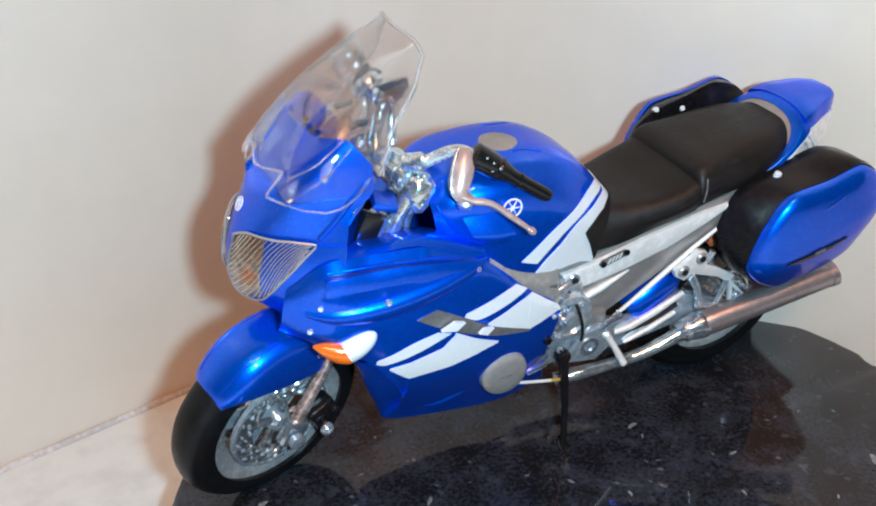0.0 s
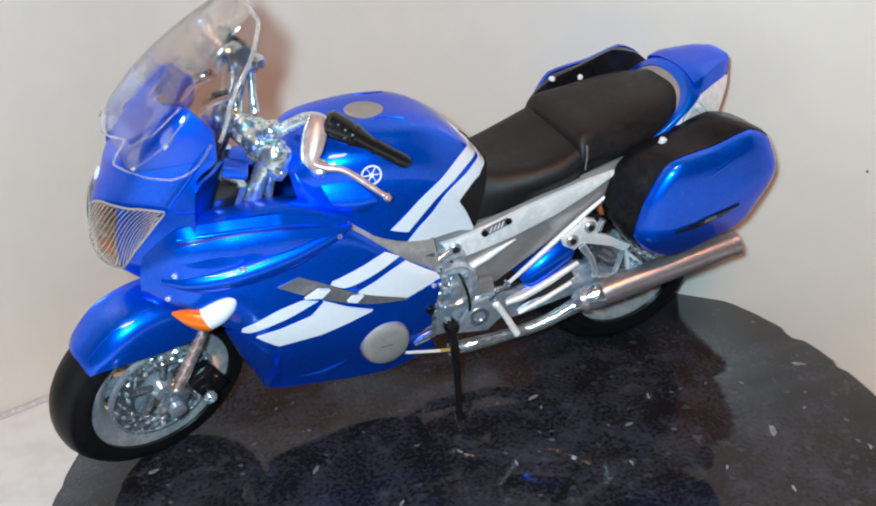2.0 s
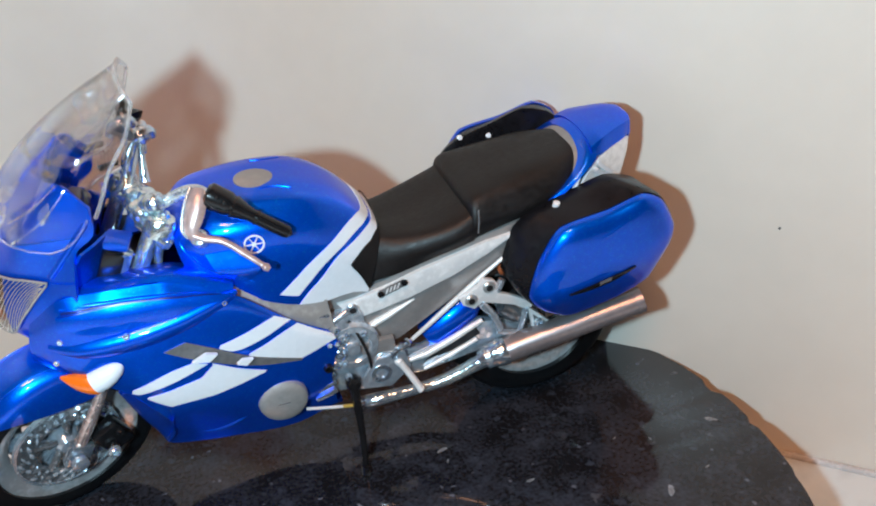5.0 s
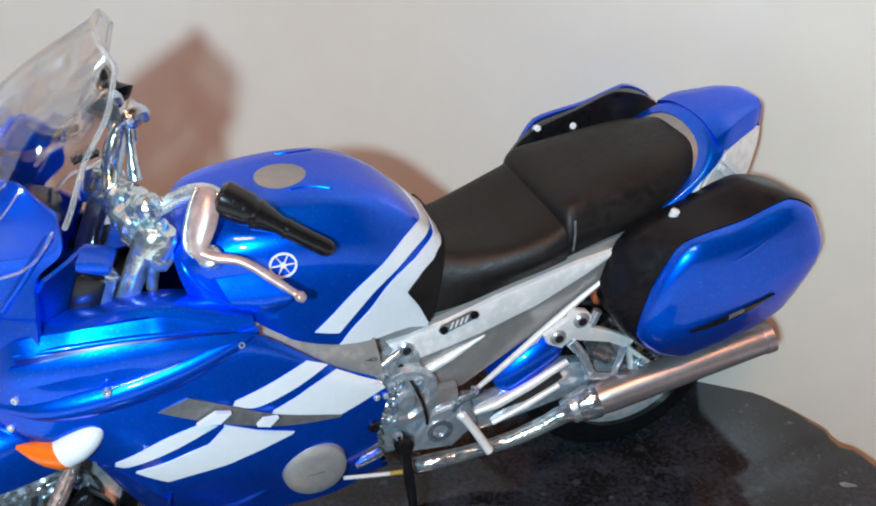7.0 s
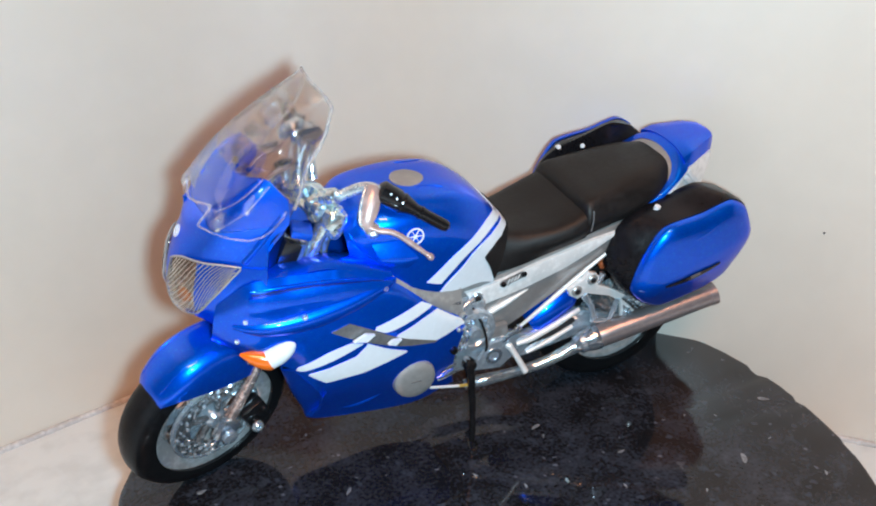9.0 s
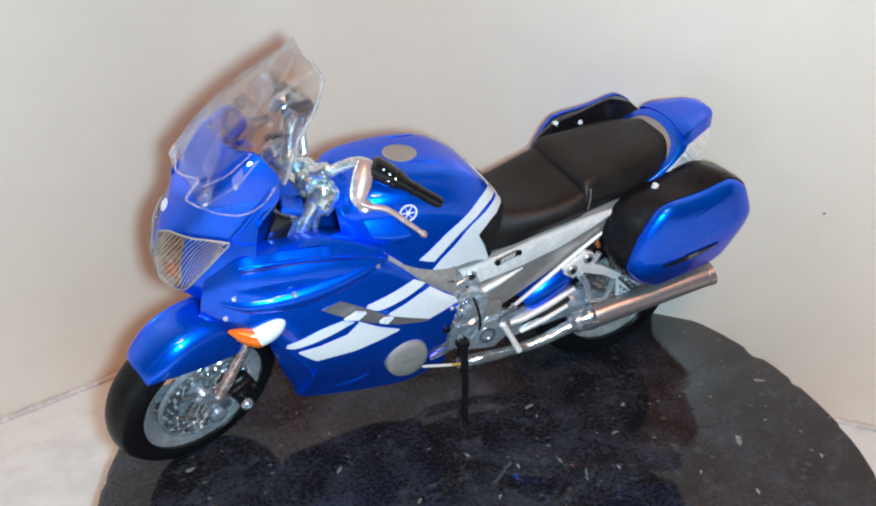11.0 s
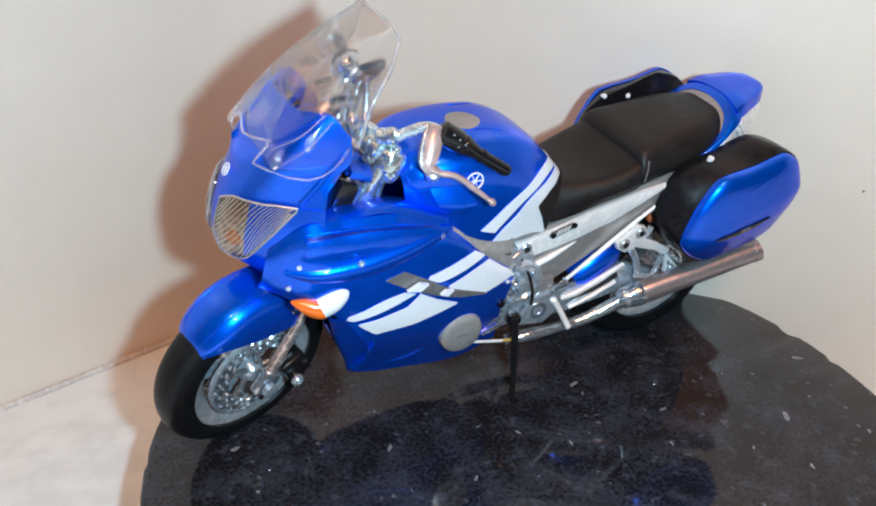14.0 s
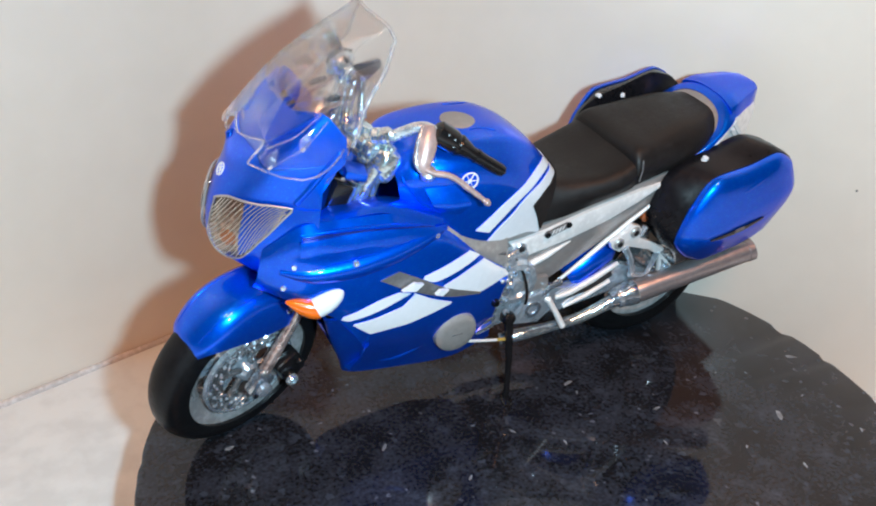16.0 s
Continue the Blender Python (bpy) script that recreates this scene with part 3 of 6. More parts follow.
# fork: sliders, tubes, axle ends and brake calipers, all turned with the bars
for s in (-1, 1):
    y = 0.105 * s
    part("fork_slider", tube([(-0.062, y, 0.25), (-0.035, y, 0.31), (0.05, y, 0.45), (0.115, y, 0.585)], [0.019, 0.021, 0.018, 0.018], 16), PINK, moto, "chrome fork slider with a warm reflection in its colour", True)
    part("slider_collar", lathe([(0.017, -0.012), (0.023, -0.010), (0.023, 0.010), (0.017, 0.012)], (0.092, y, 0.537), (0.43, 0, 0.90), 18, closed=True), CRINKLE, moto, "", True)
    lug = block((-0.085, y + s * 0.004 - 0.02, 0.235), (-0.012, y + s * 0.004 + 0.02, 0.325), 0.014, (0, 30, 0))
    part("axle_lug", lug, CRINKLE, moto, "bright lug at the foot of the fork", True)
    part("fork_tube", tube([(0.10, y, 0.55), (0.34, y, 1.04)], 0.024, 16), CRINKLE, moto, "", True)
    part("axle_nut", lathe([(0.0001, 0), (0.026, 0), (0.026, 0.018), (0.014, 0.022), (0.0001, 0.022)], (-0.058, y + 0.03 * s, 0.275), (0, s, 0), 12), CHROME, moto, "", True)
    cal = block((0.015, y - 0.028, 0.235), (0.105, y + 0.028, 0.345), 0.014, (0, -24, 0))
    bolt((0.05, y + 0.03 * s, 0.265), (0, s, 0), 0.018, 0.014, cal)
    bolt((0.08, y + 0.03 * s, 0.32), (0, s, 0), 0.014, 0.014, cal)
    part("brake_caliper", cal, BLACK, moto, "dark brake caliper with bright bolts", True)
    part("caliper_bolt", bolt((0.045, y + 0.042 * s, 0.262), (0, s, 0), 0.021, 0.016), CHROME, moto, "", True)

# front mudguard
GUARD = [
    [(-0.268, 0, 0.490), (-0.268, -0.016, 0.486), (-0.266, -0.031, 0.480), (-0.261, -0.046, 0.477), (-0.249, -0.062, 0.479)],
    [(-0.250, 0, 0.542), (-0.246, -0.036, 0.536), (-0.240, -0.062, 0.524), (-0.234, -0.076, 0.514), (-0.222, -0.085, 0.500)],
    [(-0.17, 0, 0.606), (-0.165, -0.055, 0.600), (-0.16, -0.086, 0.578), (-0.160, -0.099, 0.545), (-0.160, -0.101, 0.503)],
    [(-0.06, 0, 0.632), (-0.06, -0.055, 0.626), (-0.055, -0.09, 0.600), (-0.05, -0.106, 0.540), (-0.05, -0.108, 0.488)],
    [(0.05, 0, 0.615), (0.05, -0.055, 0.610), (0.05, -0.09, 0.588), (0.05, -0.106, 0.545), (0.05, -0.108, 0.482)],
    [(0.14, 0, 0.560), (0.14, -0.05, 0.555), (0.135, -0.085, 0.535), (0.13, -0.10, 0.512), (0.12, -0.10, 0.485)],
]
guard_ob = part("front_mudguard", sheet(net(both(GUARD), 34, 30), 0.010), BLUE, moto, "glossy blue front mudguard", True, 60)
GUARD_T = tree_of(sheet(net(both(GUARD), 34, 30)))
for s in (-1, 1):
    for name, pts, r in (("guard_crease", [(-0.238, 0.050, 0.530), (-0.165, 0.060, 0.598), (-0.06, 0.062, 0.622), (0.05, 0.062, 0.606)], 0.0022),):
        ridge = [GUARD_T.find_nearest(Vector((q.x, q.y * s, q.z)))[0] for q in spline(pts, 40)]
        part(name, tube(ridge, [0.001, 0.003] + [r] * 36 + [0.003, 0.001], 10), BLUE, guard_ob, turned=True, angle=70)
pair("mudguard_screw", bolt((0.045, -0.10, 0.545), (0, -1, 0), 0.011), CHROME, turned=True)

# nose cowl
NOSE_LOW = [
    [(-0.015, 0, 0.655), (-0.01, -0.06, 0.66), (0.01, -0.115, 0.675), (0.05, -0.175, 0.70), (0.125, -0.224, 0.74)],
    [(-0.105, 0, 0.735), (-0.09, -0.06, 0.74), (-0.05, -0.115, 0.755), (0.02, -0.178, 0.78), (0.13, -0.236, 0.82)],
    [(-0.118, 0, 0.82), (-0.103, -0.06, 0.825), (-0.062, -0.115, 0.84), (0.01, -0.172, 0.86), (0.138, -0.232, 0.885)],
    [(-0.098, 0, 0.91), (-0.085, -0.06, 0.913), (-0.045, -0.115, 0.922), (0.035, -0.166, 0.935), (0.148, -0.222, 0.95)],
]
NOSE_HIGH = [
    [(-0.06, 0, 0.985), (-0.05, -0.06, 0.988), (-0.022, -0.115, 0.994), (0.03, -0.165, 1.002), (0.165, -0.208, 1.01)],
    [(-0.028, 0, 1.036), (-0.017, -0.065, 1.045), (0.016, -0.126, 1.072), (0.080, -0.180, 1.090), (0.218, -0.208, 1.055)],
    [(0.118, 0, 1.158), (0.120, -0.065, 1.162), (0.138, -0.125, 1.180), (0.172, -0.172, 1.189), (0.222, -0.203, 1.128)],
]
NOSE = NOSE_LOW + NOSE_HIGH
nose = sheet(net(both(NOSE), 40, 44), 0.012)
NOSE_T = tree_of(sheet(net(both(NOSE), 40, 44)))
nose_ob = part("nose_cowl", nose, BLUE, moto, "glossy blue nose cowl", angle=60)

# headlights: a silvery bowl under a ribbed clear lens on each side of the nose
FRONT = Vector((1, 0.5, -0.1)).normalized()
for s in (-1, 1):
    way = Vector((FRONT.x, -s * FRONT.y, FRONT.z))
    low = [(-0.118, 0.036 * s, 0.815), (-0.103, 0.058 * s, 0.757), (-0.052, 0.106 * s, 0.752), (0.002, 0.150 * s, 0.828), (0.074, 0.193 * s, 0.925)]
    top = [(-0.092, 0.042 * s, 0.915), (-0.058, 0.075 * s, 0.931), (-0.022, 0.108 * s, 0.934), (0.026, 0.150 * s, 0.935), (0.076, 0.194 * s, 0.932)]
    for kind, mat, lift, thick in (("headlight_bowl", REFLECTOR, 0.003, 0.002), ("headlight_lens", LENS, 0.012, 0.007)):
        lo, hi = spline(low, 24), spline(top, 24)
        grid = []
        for i, (a, b) in enumerate(zip(lo, hi)):
            row = []
            for j in range(12):
                p = a.lerp(b, j / 11)
                hit, nor, _, _ = NOSE_T.find_nearest(p)
                if nor.dot(way) > 0:
                    nor = -nor
                bulge = math.sin(math.pi * min(1, i / 20)) * math.sin(math.pi * j / 11)
                row.append(hit + nor * (lift + (0.008 * bulge if kind == "headlight_lens" else 0.0)))
            grid.append(row)
        lens = part(kind, sheet(grid, thick), mat, nose_ob, "clear ribbed headlight lens" if kind == "headlight_lens" else "silvery headlight bowl", angle=60)
    lo_line, hi_line = spline(low, 41), spline(top, 41)
    # blue sheet added for the cowl that shows through the clear lens
    wing = []
    for i in range(20, 41):
        row = []
        for j in range(8):
            hit, nor, _, _ = NOSE_T.find_nearest(lo_line[i].lerp(hi_line[i], 0.06 + 0.9 * j / 7))
            row.append(hit + (nor if nor.dot(way) < 0 else -nor) * 0.0055)
        wing.append(row)
    part("cowl_through_lens", sheet(wing, 0.001), BLUE, nose_ob, "blue cowl showing through the headlight lens", angle=60)
    # shallow amber dome laid on the bowl below its middle
    hit, nor, _, _ = NOSE_T.find_nearest(lo_line[15].lerp(hi_line[15], 0.36))
    part("bulb", lathe([(0.0001, 0), (0.026, 0.001), (0.024, 0.005), (0.012, 0.008), (0.0001, 0.009)], hit + (nor if nor.dot(way) < 0 else -nor) * 0.0005, nor if nor.dot(way) < 0 else -nor, 18), AMBER, nose_ob, "amber dome in the headlight bowl")
    ribs = bmesh.new()
    lo_line, hi_line = spline(low, 601), spline(top, 601)
    for k in range(24):
        f = 0.08 + 1.34 * k / 23
        pts = []
        for j in range(11):
            v = 0.96 - 0.92 * j / 10
            u = f - 0.50 * (1 - v)
            if 0.03 < u < 0.96:
                p = lo_line[round(600 * u)].lerp(hi_line[round(600 * u)], v)
                hit, nor, _, _ = NOSE_T.find_nearest(p)
                if nor.dot(way) > 0:
                    nor = -nor
                pts.append(hit + nor * 0.009)
        if len(pts) > 2:
            tube(pts, 0.0012, 6, bm=ribs)
    tagged(part("rib_pattern", ribs, BRIGHT, lens), kind="stuff")
    loop = []
    for p in spline(low, 16) + list(reversed(spline(top, 16))):
        hit, nor, _, _ = NOSE_T.find_nearest(p)
        if nor.dot(way) > 0:
            nor = -nor
        loop.append(hit + nor * 0.010)
    part("lens_frame", tube(loop + loop[:1], 0.0035, 8), SATIN, lens, "bright rim of the headlight")

# round emblems: a thin ring with a hub and plain spokes
def emblem(tree, p, way, r, mat, parent):
    hit, nor, _, _ = tree.ray_cast(Vector(p) - Vector(way) * 0.4, Vector(way), 0.8)
    if hit is None:
        hit, nor, _, _ = tree.find_nearest(Vector(p))
    if nor.dot(Vector(way)) > 0:
        nor = -nor
    c = hit + nor * 0.004
    part("emblem_ring", lathe([(r * 0.84, 0), (r, 0), (r, 0.003), (r * 0.84, 0.003)], c, nor, 32, closed=True), mat, parent, "thin silvery ring of the emblem")
    part("emblem_hub", lathe([(0.0001, 0), (r * 0.22, 0), (r * 0.22, 0.003), (0.0001, 0.003)], c, nor, 12), mat, parent)
    side = nor.cross(Vector((0, 0, 1))).normalized()
    up = nor.cross(side)
    for k in range(6):
        a = 2 * math.pi * k / 6
        d = side * math.cos(a) + up * math.sin(a)
        part("emblem_spoke", tube([c + d * r * 0.2 + nor * 0.0015, c + d * r * 0.9 + nor * 0.0015], [r * 0.12, r * 0.07], 6, flat=0.5), mat, parent)


emblem(NOSE_T, (-0.058, 0, 0.972), (0.8, 0.2, -0.4), 0.020, WHITE, nose_ob)
# seam between the upper nose and the fairing below it
for s in (-1, 1):
    seam = []
    for x, y, z in ((0.080, 0.197, 0.930), (0.105, 0.208, 0.929), (0.148, 0.222, 0.930)):
        hit, nor, _, _ = NOSE_T.find_nearest(Vector((x, y * s, z)))
        seam.append(hit + (nor if nor.y * s > 0 else -nor) * 0.001)
    part("cowl_seam", tube(seam, 0.0026, 8, 12), BLUE, nose_ob)

# clear windscreen standing on the nose
SCREEN = [
    [(-0.012, 0, 1.144), (-0.022, -0.055, 1.112), (-0.004, -0.122, 1.085), (0.022, -0.176, 1.050), (0.205, -0.224, 1.062)],
    [(0.004, 0, 1.168), (0.012, -0.07, 1.160), (0.043, -0.134, 1.148), (0.108, -0.203, 1.142), (0.248, -0.208, 1.125)],
    [(0.098, 0, 1.256), (0.106, -0.07, 1.252), (0.139, -0.122, 1.243), (0.194, -0.162, 1.23), (0.292, -0.170, 1.205)],
    [(0.222, 0, 1.342), (0.228, -0.06, 1.338), (0.248, -0.108, 1.330), (0.285, -0.140, 1.317), (0.348, -0.148, 1.280)],
    [(0.352, 0, 1.400), (0.355, -0.05, 1.400), (0.359, -0.09, 1.398), (0.365, -0.118, 1.392), (0.380, -0.132, 1.362)],
]
screen_ob = part("windscreen", sheet(net(both(SCREEN), 36, 44), 0.010), GLASS, moto, "clear plastic windscreen with moulded rim", angle=70)
g = net(both(SCREEN), 30, 30)
for edge, r in (([q[0] for q in g[5:]], 0.0055), (g[-1], 0.0052), ([q[-1] for q in g[5:]], 0.0056)):
    part("screen_rim", tube(edge, r, 8), RIM, screen_ob, "thick clear moulded rim")
# the screen's lower edge: a notch beside the middle, then a tab down either side of the nose
for s in (-1, 1):
    foot = [(x, y * s, z) for x, y, z in ((-0.018, 0.0, 1.148), (-0.028, 0.030, 1.122), (-0.031, 0.052, 1.110), (-0.016, 0.090, 1.112), (0.018, 0.134, 1.118), (0.010, 0.136, 1.104), (-0.013, 0.130, 1.074), (-0.021, 0.112, 1.050), (-0.020, 0.108, 1.042), (0.006, 0.148, 1.039), (0.052, 0.176, 1.024), (0.104, 0.196, 1.017), (0.140, 0.204, 1.026), (0.170, 0.207, 1.044), (0.196, 0.211, 1.074), (0.214, 0.209, 1.100))]
    part("screen_foot", tube(line(foot, 90), 0.0032, 8), RIM, screen_ob, "bright moulded lower edge of the screen")
    edge = []
    for q in spline([(0.210, 0.203, 1.092), (0.166, 0.201, 1.041), (0.125, 0.199, 0.992), (0.080, 0.190, 0.938)], 30):
        hit, nor, _, _ = NOSE_T.find_nearest(Vector((q.x, q.y * s, q.z)))
        edge.append(hit - (nor if nor.y * s > 0 else -nor) * 0.006)
    part("cowl_edge", tube(edge, [0.004] + [0.011] * 28 + [0.004], 16), BLUE, nose_ob, angle=70)
    ledge = []
    for q in line([(0.028, 0.108, 1.098), (0.075, 0.138, 1.135), (0.150, 0.168, 1.190)], 16):
        hit, nor, _, _ = NOSE_T.find_nearest(Vector((q.x, q.y * s, q.z)))
        ledge.append(hit + (nor if nor.x < 0 or nor.y * s > 0 else -nor) * 0.002)
    part("screen_ledge", tube(ledge, 0.008, 10), BLUE, nose_ob, "raised step under the screen")
    part("screen_bolt", tube([(0.124, 0.030 * s, 1.160), (0.130, 0.040 * s, 1.172)], [0.010, 0.006], 10), BLACK, nose_ob)
part("screen_end", tube([(-0.014, 0.160, 1.040), (-0.006, 0.162, 1.056), (0.012, 0.158, 1.092)], [0.006, 0.010, 0.003], 8, 10), WHITE, screen_ob, "pale end of the screen's edge")
part("cowl_knob", tube([(-0.020, 0.074, 1.026), (-0.017, 0.080, 1.042), (-0.009, 0.084, 1.052)], [0.012, 0.014, 0.006], 12), BLUE, nose_ob)
# moulded ribs and locating pegs of the screen
for x, y, z in ((0.116, -0.172, 1.118), (0.033, -0.150, 1.066)):
    part("screen_stud", tube([(x - 0.010, y, z - 0.022), (x, y - 0.003, z), (x + 0.018, y, z + 0.03)], [0.012, 0.019, 0.006], 6, 8), RIM, screen_ob, "clear moulded stud")
    # small white dash painted as the glint on the clear stud
    part("stud_glint", tube([(x - 0.012, y - 0.013, z - 0.018), (x - 0.004, y - 0.015, z - 0.010)], [0.004, 0.003], 8), WHITE, screen_ob)
for pts in ([(0.176, -0.186, 1.176), (0.110, -0.190, 1.112), (0.036, -0.166, 1.056)], [(0.160, -0.180, 1.196), (0.090, -0.178, 1.140), (0.024, -0.146, 1.098)]):
    for s in (1, -1):
        part("screen_rib", tube([(x, y * s, z) for x, y, z in pts], 0.0022, 8, 16), RIM, screen_ob, "thin moulded line of the screen")
pair("cowl_inner", sheet(net([[(0.105, -0.214, 0.86), (0.15, -0.17, 0.87), (0.20, -0.11, 0.87)], [(0.125, -0.206, 0.94), (0.17, -0.16, 0.945), (0.215, -0.105, 0.945)], [(0.17, -0.198, 1.0), (0.205, -0.155, 1.0), (0.24, -0.10, 1.0)]], 10, 10), 0.008), BLUE, "blue inner cowl panel")

# dashboard behind the screen
dash = block((0.15, -0.07, 1.02), (0.21, 0.07, 1.05), 0.012, (0, -28, 0))
part("dashboard", dash, BLACK, moto, "black dashboard hood")
for y in (-0.04, 0.04):
    part("gauge", lathe([(0.0001, 0), (0.030, 0), (0.033, 0.010), (0.028, 0.013), (0.0001, 0.010)], (0.18, y, 1.05), (0.55, 0, 0.83), 20), GREY, moto, "round instrument")

# side fairings
SIDE_AHEAD = [
    [(-0.005, -0.170, 0.80), (-0.015, -0.178, 0.77), (-0.022, -0.178, 0.735), (-0.025, -0.172, 0.705), (-0.028, -0.160, 0.68), (-0.03, -0.145, 0.66)],
    [(0.09, -0.222, 0.888), (0.09, -0.243, 0.83), (0.088, -0.242, 0.775), (0.085, -0.247, 0.715), (0.085, -0.247, 0.665), (0.095, -0.232, 0.615)],
    [(0.20, -0.219, 0.886), (0.20, -0.251, 0.83), (0.20, -0.257, 0.766), (0.196, -0.264, 0.69), (0.194, -0.257, 0.612), (0.198, -0.245, 0.548)],
    [(0.275, -0.217, 0.881), (0.275, -0.252, 0.83), (0.270, -0.260, 0.758), (0.262, -0.267, 0.655), (0.258, -0.262, 0.55), (0.272, -0.246, 0.44)],
    [(0.33, -0.216, 0.877), (0.33, -0.251, 0.827), (0.322, -0.262, 0.745), (0.308, -0.266, 0.625), (0.292, -0.258, 0.50), (0.297, -0.212, 0.352)],
    [(0.385, -0.216, 0.866), (0.385, -0.250, 0.82), (0.375, -0.261, 0.732), (0.355, -0.263, 0.60), (0.325, -0.246, 0.44), (0.268, -0.163, 0.254)],
]
SIDE_BEHIND = [
    [(0.535, -0.226, 0.795), (0.542, -0.242, 0.758), (0.54, -0.246, 0.69), (0.53, -0.248, 0.56), (0.50, -0.236, 0.42), (0.45, -0.17, 0.226)],
    [(0.685, -0.212, 0.655), (0.70, -0.220, 0.625), (0.71, -0.222, 0.585), (0.705, -0.220, 0.50), (0.69, -0.208, 0.38), (0.65, -0.165, 0.207)],
    [(0.79, -0.190, 0.572), (0.808, -0.196, 0.548), (0.815, -0.198, 0.515), (0.80, -0.198, 0.46), (0.785, -0.190, 0.38), (0.80, -0.155, 0.245)],
]
SIDE = SIDE_AHEAD + SIDE_BEHIND
side = sheet(net(SIDE, 72, 44), 0.012)
SIDE_T = tree_of(sheet(net(SIDE, 72, 44)))
sides = pair("side_fairing", side, BLUE, "glossy blue side fairing with white stripes", angle=60)
SIDE_R = tree_of(sheet(net(flip(SIDE), 72, 44)))


def film(name, mat, lower, upper, y, label="", curved=True, lift=0.0012, thick=0.001, nu=24, nv=8):
    """A printed or raised piece on both side fairings."""
    for s, tree, parent in ((1, SIDE_T, sides[0]), (-1, SIDE_R, sides[1])):
        bm = on_skin(tree, lower, upper, y * s, nu, nv, lift, thick, Vector((SEEN.x, SEEN.y * s, SEEN.z)), curved)
        part(name, bm, mat, parent, label)


film("white_stripe", WHITE, [(0.468, 0.639), (0.513, 0.619), (0.588, 0.639), (0.663, 0.679)], [(0.473, 0.650), (0.498, 0.656), (0.558, 0.676), (0.623, 0.706)], -0.25)
film("white_stripe", WHITE, [(0.545, 0.58), (0.61, 0.55), (0.675, 0.52), (0.79, 0.565)], [(0.55, 0.59), (0.60, 0.61), (0.64, 0.632), (0.685, 0.655)], -0.24, curved=False)
film("white_patch", WHITE, [(0.675, 0.52), (0.73, 0.54), (0.79, 0.565)], [(0.685, 0.655), (0.735, 0.615), (0.795, 0.572)], -0.24, curved=False, lift=0.0016)
film("white_stripe", WHITE, [(0.20, 0.556), (0.235, 0.548), (0.33, 0.566), (0.425, 0.602)], [(0.205, 0.566), (0.25, 0.578), (0.32, 0.602), (0.385, 0.616)], -0.26)
film("white_stripe", WHITE, [(0.24, 0.527), (0.295, 0.478), (0.42, 0.482), (0.57, 0.52)], [(0.245, 0.530), (0.31, 0.536), (0.40, 0.556), (0.437, 0.592)], -0.26, curved=False)
film("white_patch", WHITE, [(0.43, 0.484), (0.50, 0.50), (0.57, 0.52)], [(0.437, 0.60), (0.50, 0.56), (0.575, 0.525)], -0.26, lift=0.0016, curved=False)
film("vent_strip", GREY, [(0.325, 0.672), (0.43, 0.606), (0.56, 0.548), (0.68, 0.524)], [(0.385, 0.690), (0.45, 0.650), (0.55, 0.586), (0.685, 0.530)], -0.25, "dark grey vent strip", lift=0.003)
for lo, hi in (([(0.385, 0.632), (0.43, 0.622)], [(0.425, 0.652), (0.455, 0.642)]), ([(0.500, 0.588), (0.525, 0.578)], [(0.515, 0.601), (0.545, 0.596)])):
    film("vent_fin", WHITE, lo, hi, -0.26, "white slanted fin", False, 0.012, 0.010, 6, 4)
for s, parent in ((1, sides[0]), (-1, sides[1])):
    for name, mat, label, path, radii in (
            ("turn_signal_lens", ORANGE, "orange turn signal lens", [(0.038, -0.238, 0.654), (0.06, -0.244, 0.645), (0.09, -0.250, 0.632), (0.118, -0.254, 0.624), (0.130, -0.256, 0.625)], [0.004, 0.016, 0.028, 0.034, 0.034]),
            ("turn_signal_housing", WHITE, "white turn signal housing", [(0.122, -0.255, 0.626), (0.150, -0.257, 0.639), (0.176, -0.258, 0.654), (0.194, -0.257, 0.665), (0.205, -0.255, 0.672)], [0.035, 0.035, 0.029, 0.019, 0.004])):
        part(name, tube([(x, y * s, z) for x, y, z in path], radii, 20, 24), mat, parent, label)
# navy film laid on the skin for the groove's shade
film("groove_shade", NAVY, [(0.090, 0.853), (0.27, 0.846), (0.41, 0.829), (0.515, 0.806)], [(0.087, 0.862), (0.27, 0.853), (0.42, 0.834), (0.52, 0.808)], -0.24, "navy strip painted as the slot's shade above the blade", True, 0.002, 0.002)
for s, tree, parent in ((1, SIDE_T, sides[0]), (-1, SIDE_R, sides[1])):
    lip = []
    for x, z in ((0.083, 0.868), (0.17, 0.865), (0.27, 0.858), (0.36, 0.847), (0.44, 0.833), (0.51, 0.815)):
        hit, nor, _, _ = tree.find_nearest(Vector((x, -0.24 * s, z)))
        lip.append(hit)
    part("fairing_lip", tube(lip, [0.003, 0.0065, 0.007, 0.0065, 0.005, 0.002], 12, 40), BLUE, parent, angle=70)
film("fairing_blade", BLUE, [(0.082, 0.812), (0.22, 0.808), (0.38, 0.800), (0.525, 0.798)], [(0.085, 0.852), (0.27, 0.845), (0.41, 0.828), (0.525, 0.805)], -0.24, "raised blade of the fairing", True, 0.012, 0.012)
